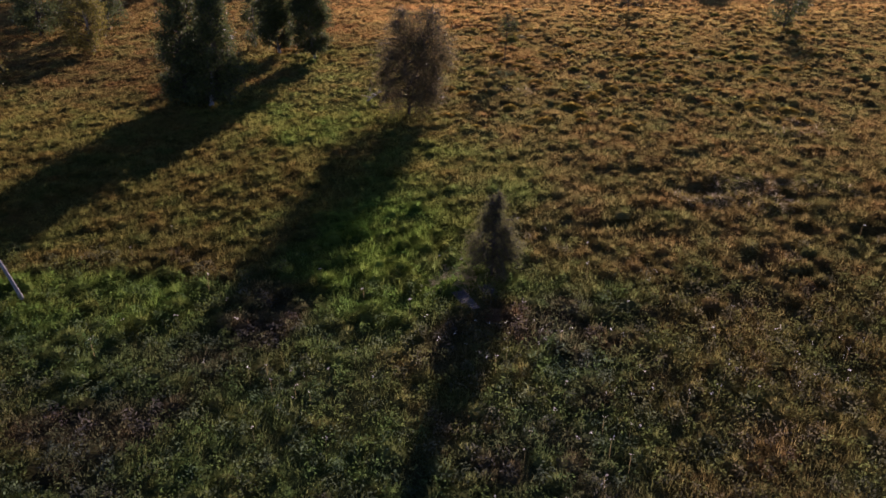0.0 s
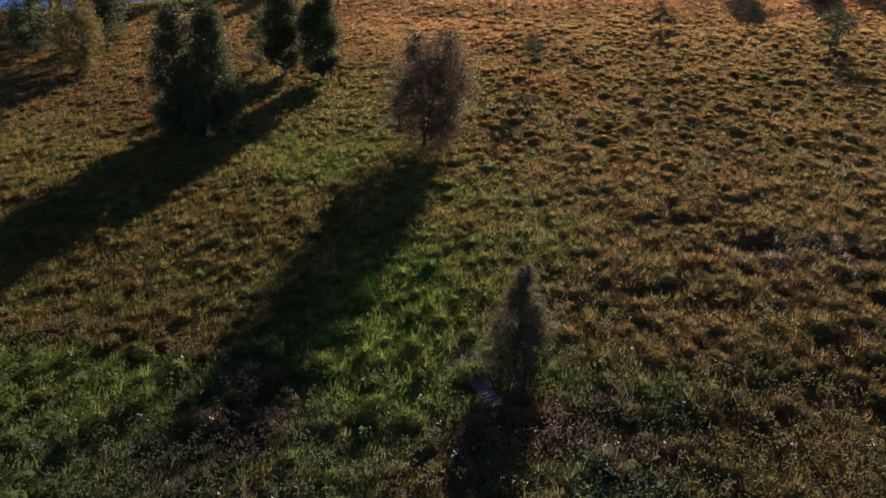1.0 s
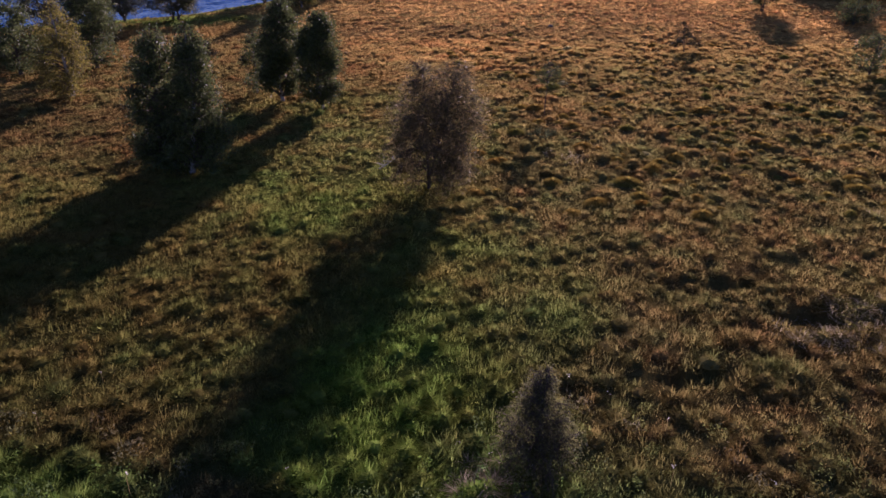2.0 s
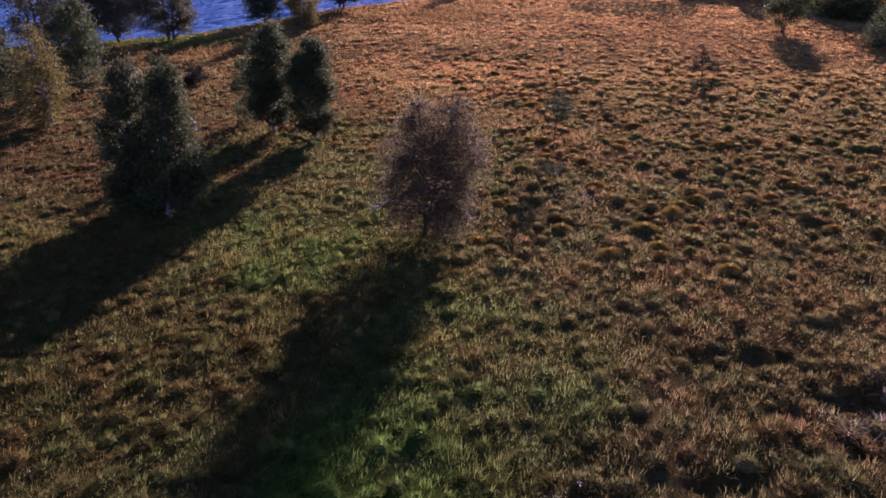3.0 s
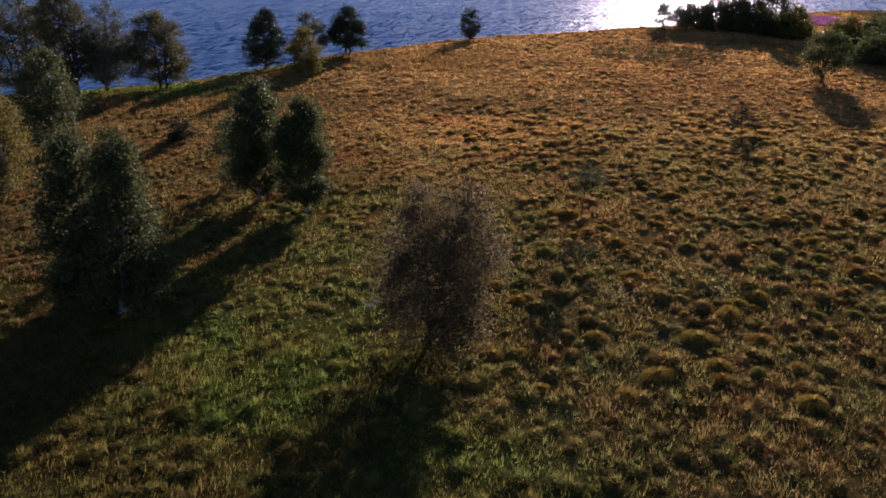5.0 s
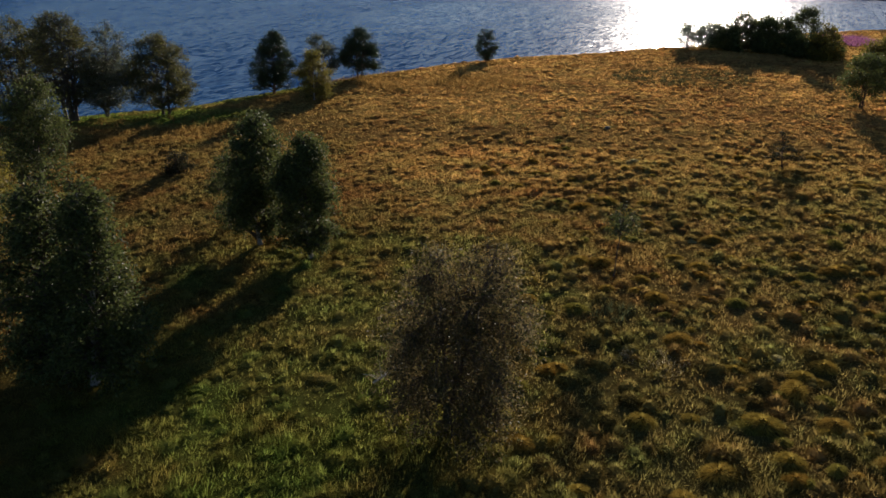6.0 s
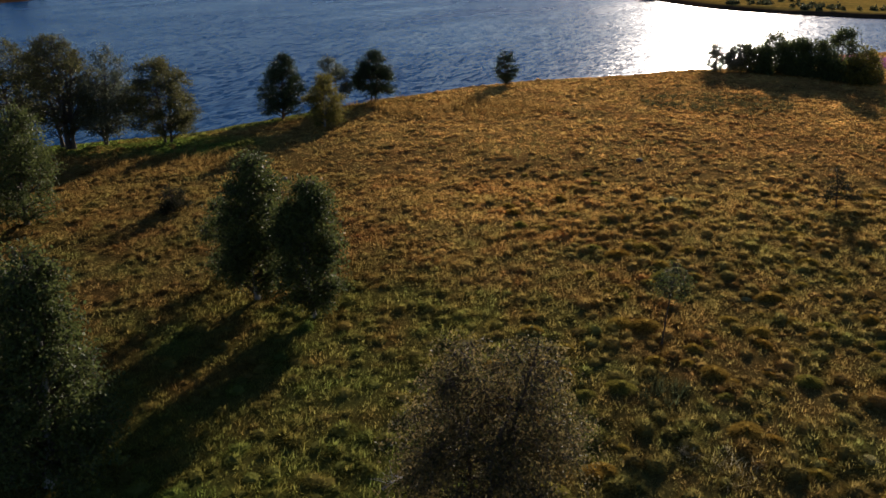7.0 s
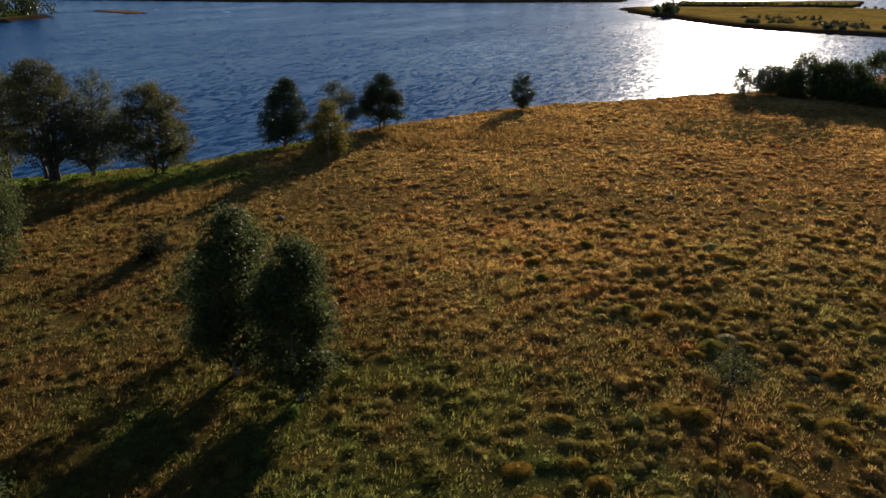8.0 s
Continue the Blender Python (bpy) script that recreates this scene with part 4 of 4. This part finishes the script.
stand("tall_grass", "tall brown seeding grass above the shore", 461, -10, 108, 13, 7, 0.55, 16, 0.7, 0.05, (0.24, 0.15, 0.05))
stand("tall_grass", "tall rusty grass along the shore slope", 462, -31, 84, 9, 6, 0.6, 16, 0.55, 0.05, (0.22, 0.14, 0.045))
stand("rushes", "dark green rushes in a wet patch", 463, 19, 114, 9, 7, 0.6, 24, 0.5, 0.05, (0.07, 0.066, 0.03))
stand("rushes", "dark rushes in a wet patch of meadow", 464, 2, 92, 14, 5, 1.3, 16, 0.4, 0.05, (0.12, 0.12, 0.04))
stand("rushes", "scattered dark rush clumps on the drained meadow", 471, 20, 102, 26, 13, 1.5, 20, 0.36, 0.05, (0.06, 0.055, 0.028), 0.6)
stand("rushes", "scattered dark rush clumps near the lake", 472, 22, 122, 20, 9, 1.7, 20, 0.4, 0.06, (0.06, 0.055, 0.028), 0.6)
stand("rushes", "scattered dark rush clumps on the meadow slope", 473, -8, 90, 18, 9, 1.8, 18, 0.36, 0.05, (0.07, 0.065, 0.028), 0.6)
stand("rushes", "dark green rush clump among tussocks", 474, 4.3, 54.7, 1.3, 1.1, 0.3, 26, 0.5, 0.03, (0.05, 0.06, 0.03), 0.6)
stand("willowherb", "patch of purple flowering willowherb near the lake", 475, 50.5, 150, 5.5, 8, 0.55, 16, 0.9, 0.06, (0.24, 0.1, 0.2), 0.4)
stand("dead_grass", "bleached dead grass beside the wet ditch", 465, 15.5, 33.6, 5, 2.2, 0.5, 26, 0.32, 0.024, (0.42, 0.36, 0.24), 1.1)
stand("dead_grass", "bleached dead grass between hummocks", 466, 5.4, 50.5, 1.5, 1.0, 0.5, 26, 0.34, 0.022, (0.42, 0.37, 0.24), 1.1)
stand("dead_grass", "bleached dead grass on the meadow", 467, 21, 43, 3.0, 1.6, 0.6, 26, 0.36, 0.026, (0.4, 0.34, 0.22), 1.1)
stand("dead_grass", "bleached dead grass by the spruce", 468, 0.9, 25.2, 1.6, 0.9, 0.35, 30, 0.4, 0.022, (0.34, 0.29, 0.2), 1.0)


STONES = ((7.7, 88.3, 0.26), (-18.1, 79.9, 0.24))
DEAD_BRANCH = (-4.6, 48.4)


def stone(x, y, size, seed):
    """A half-sunk grey boulder."""
    bm = bmesh.new()
    bmesh.ops.create_icosphere(bm, subdivisions=3, radius=1.0)
    for vert in bm.verts:
        p = vert.co
        q = 1 + 0.3 * noise.noise(p * 1.3 + Vector((seed, 0, 0))) + 0.08 * noise.noise(p * 4)
        vert.co = Vector((p.x * size * q, p.y * size * 0.8 * q, p.z * size * 0.6 * q))
    me = bpy.data.meshes.new("stone")
    bm.to_mesh(me)
    bm.free()
    for f in me.polygons:
        f.use_smooth = True
    me.materials.append(STONE)
    ob = new("stone", me)
    ob.location = (x, y, float(land(np.array([x]), np.array([y]))[0]) + size * 0.25)
    return tagged(ob, "grey half-sunk boulder in the meadow grass", "stone", "stones in the meadow")


for k, (x, y, size) in enumerate(STONES):
    stone(x, y, size, k * 5 + 3)


def dead_branch():
    """A fallen bleached bough with bare twigs, lying beside the sparse birch."""
    rng = np.random.default_rng(470)
    x, y = DEAD_BRANCH
    ob = thing("dead_branch", (x, y, float(land(np.array([x]), np.array([y]))[0]) + 0.1), "bleached fallen dead branch beside the birch", "branch")
    spine = np.array([(-0.45, -0.2, 0.02), (-0.2, 0.0, 0.12), (0.1, 0.1, 0.28), (0.35, 0.0, 0.5)])
    part("bough", mesh_of("bough", *tube(spine, (0.05, 0.04, 0.028, 0.012), 6), DEAD_WOOD, smooth=True), ob)
    for k in range(16):
        p = rng.uniform(0.2, 1.0) * 3
        root = spine[int(p) % 3] + (spine[int(p) % 3 + 1] - spine[int(p) % 3]) * (p % 1)
        way = rng.normal(0, 1, 3)
        way[2] = abs(way[2]) * 0.8
        way /= np.linalg.norm(way)
        length = rng.uniform(0.35, 0.8)
        part("twig", mesh_of("twig", *tube([root, root + way * length * 0.5 + (0, 0, 0.04), root + way * length], (0.015, 0.01, 0.004), 4), DEAD_WOOD, smooth=True), ob)
    return ob


dead_branch()


def hummocks():
    """Big round sedge hummocks: a firm mound under a mop of drooping blades. Six shapes, each set down many times."""
    shapes = []
    for k in range(6):
        rng = np.random.default_rng(440 + k)
        bm = bmesh.new()
        bmesh.ops.create_icosphere(bm, subdivisions=1, radius=1.0)
        for vert in bm.verts:
            p = vert.co
            q = 1 + 0.35 * (noise.noise(p * 1.6 + Vector((k * 7, 0, 0))))
            vert.co = Vector((p.x * 0.42 * q, p.y * 0.42 * q, max(p.z, -0.25) * 0.36 * q))
        dome_v = np.array([vert.co[:] for vert in bm.verts])
        dome_t = np.array([[vert.index for vert in f.verts] for f in bm.faces])
        bm.free()
        n = 680
        turn, steep = rng.uniform(0, 6.283, n), rng.uniform(0.0, 1.0, n) ** 0.6
        foot = np.stack([np.cos(turn) * 0.4 * steep, np.sin(turn) * 0.4 * steep, 0.36 * np.sqrt(1 - 0.92 * steep ** 2) - 0.03], 1)
        long = rng.uniform(0.12, 0.24, n)
        out = np.stack([np.cos(turn + rng.normal(0, 0.4, n)) * (0.25 + 0.75 * steep), np.sin(turn) * (0.25 + 0.75 * steep), 0.85 - 0.95 * steep], 1)
        side = np.stack([-np.sin(turn), np.cos(turn), np.zeros(n)], 1) * 0.013
        tip = foot + out * long[:, None] * 1.1 - np.array((0, 0, 0.06))
        v = np.stack([foot - side, foot + side, tip], 1).reshape(-1, 3)
        t = np.arange(n * 3).reshape(-1, 3)
        tone = np.array(((0.36, 0.28, 0.065), (0.3, 0.27, 0.065), (0.38, 0.28, 0.065), (0.36, 0.25, 0.06), (0.5, 0.46, 0.24), (0.38, 0.25, 0.055))[k])
        v, t = join([(v, t), (dome_v, dome_t)])
        shapes.append(mesh_of("grass_tussock", v, t, MOP, np.vstack([np.tile(tone, (n * 3, 1)), np.tile(tone, (len(dome_v), 1))]), second=TURF, first_count=n))
    rng = np.random.default_rng(450)
    for x, y, r in HUMMOCKS:
        k = int(rng.choice(6, p=(0.26, 0.22, 0.2, 0.2, 0.04, 0.08)))
        ob = new("grass_tussock", shapes[k])
        ob.location = (x, y, float(land(np.array([x]), np.array([y]))[0]) - 0.02)
        ob.rotation_euler = (0, 0, rng.normal(0, 0.5) + math.pi * rng.integers(2))
        ob.scale = (r / 0.5 * rng.uniform(1.0, 1.55), r / 0.5 * rng.uniform(0.85, 1.1), r / 0.5 * rng.uniform(0.6, 0.95))
        tagged(ob, "pale dry grass tussock in the boggy meadow" if k == 4 else "round yellow-green grass tussock in the boggy meadow", "tussock", "tussocks in the boggy meadow")


hummocks()


def herbs():
    """Leafy herbs and low willow shoots at the near end: stems of small leaves in loose cushions."""
    rng = np.random.default_rng(410)
    x, y = jittered(rng, -24, 24, 11, 31, 0.55)
    keep = rng.random(len(x)) < np.clip((29 - y) / 8, 0, 1) * (1 - 0.8 * np.clip(blob(x, y, -1.6, 27.5, 5, 4), 0, 1)) * (0.4 + 0.9 * fbm(x, y, 4, 411))
    x, y = x[keep], y[keep]
    k, per = len(x), 52
    who = np.repeat(np.arange(k), per)
    u = rng.normal(size=(k * per, 3))
    u /= np.linalg.norm(u, axis=1)[:, None]
    u[:, 2] = np.abs(u[:, 2])
    wide, high = rng.uniform(0.2, 0.46, k), rng.uniform(0.3, 0.7, k)
    pos = np.stack([x, y, land(x, y)], 1)[who] + u * np.stack([wide, wide, high], 1)[who] * rng.uniform(0.55, 1.05, (k * per, 1))
    v, t = leaves(pos, np.full(k * per, 0.1), rng, 0.5, 0.2)
    tone = lit_plant_tint(x, y) * rng.uniform(0.65, 1.15, (k, 1)) * np.where(rng.random((k, 1)) < 0.3, (0.95, 1.0, 1.5), (0.9, 1.05, 0.9))
    return tagged(new("herbs", mesh_of("herbs", v, t, HERB, np.repeat(tone[who], 4, 0))), "leafy green herbs and low willow shoots", "herbs", kind="stuff")


herbs()


def flower_heads():
    """Pale seed heads on thin stalks above the herbs."""
    rng = np.random.default_rng(420)
    x, y = jittered(rng, -14, 22, 11, 30, 0.42)
    keep = rng.random(len(x)) < 0.25 * np.clip(fbm(x, y, 3.5, 421) * 2.6 - 1.05, 0, 1) * np.clip((27 - y) / 8, 0.12, 1)
    x, y = x[keep], y[keep]
    k = len(x)
    top = land(x, y) + rng.uniform(0.5, 0.95, k)
    heads = np.repeat(np.stack([x, y, top], 1), 4, 0) + rng.normal(0, 0.035, (k * 4, 3))
    a = leaves(heads, np.full(k * 4, 0.055), rng, 0.9)
    foot = np.stack([x, y, land(x, y)], 1)
    stalk = blades(foot, top - foot[:, 2], np.full(k, 0.012), rng.uniform(0, 6.283, k), np.full(k, 0.05), np.ones((k, 3)))
    v, t = join([a, stalk[:2]])
    return tagged(new("flower_heads", mesh_of("flower_heads", v, t, FLOWER, second=BROWN_LEAF, first_count=len(a[1]))), "pale dry seed heads over the herbs", "flowers", kind="stuff")


flower_heads()
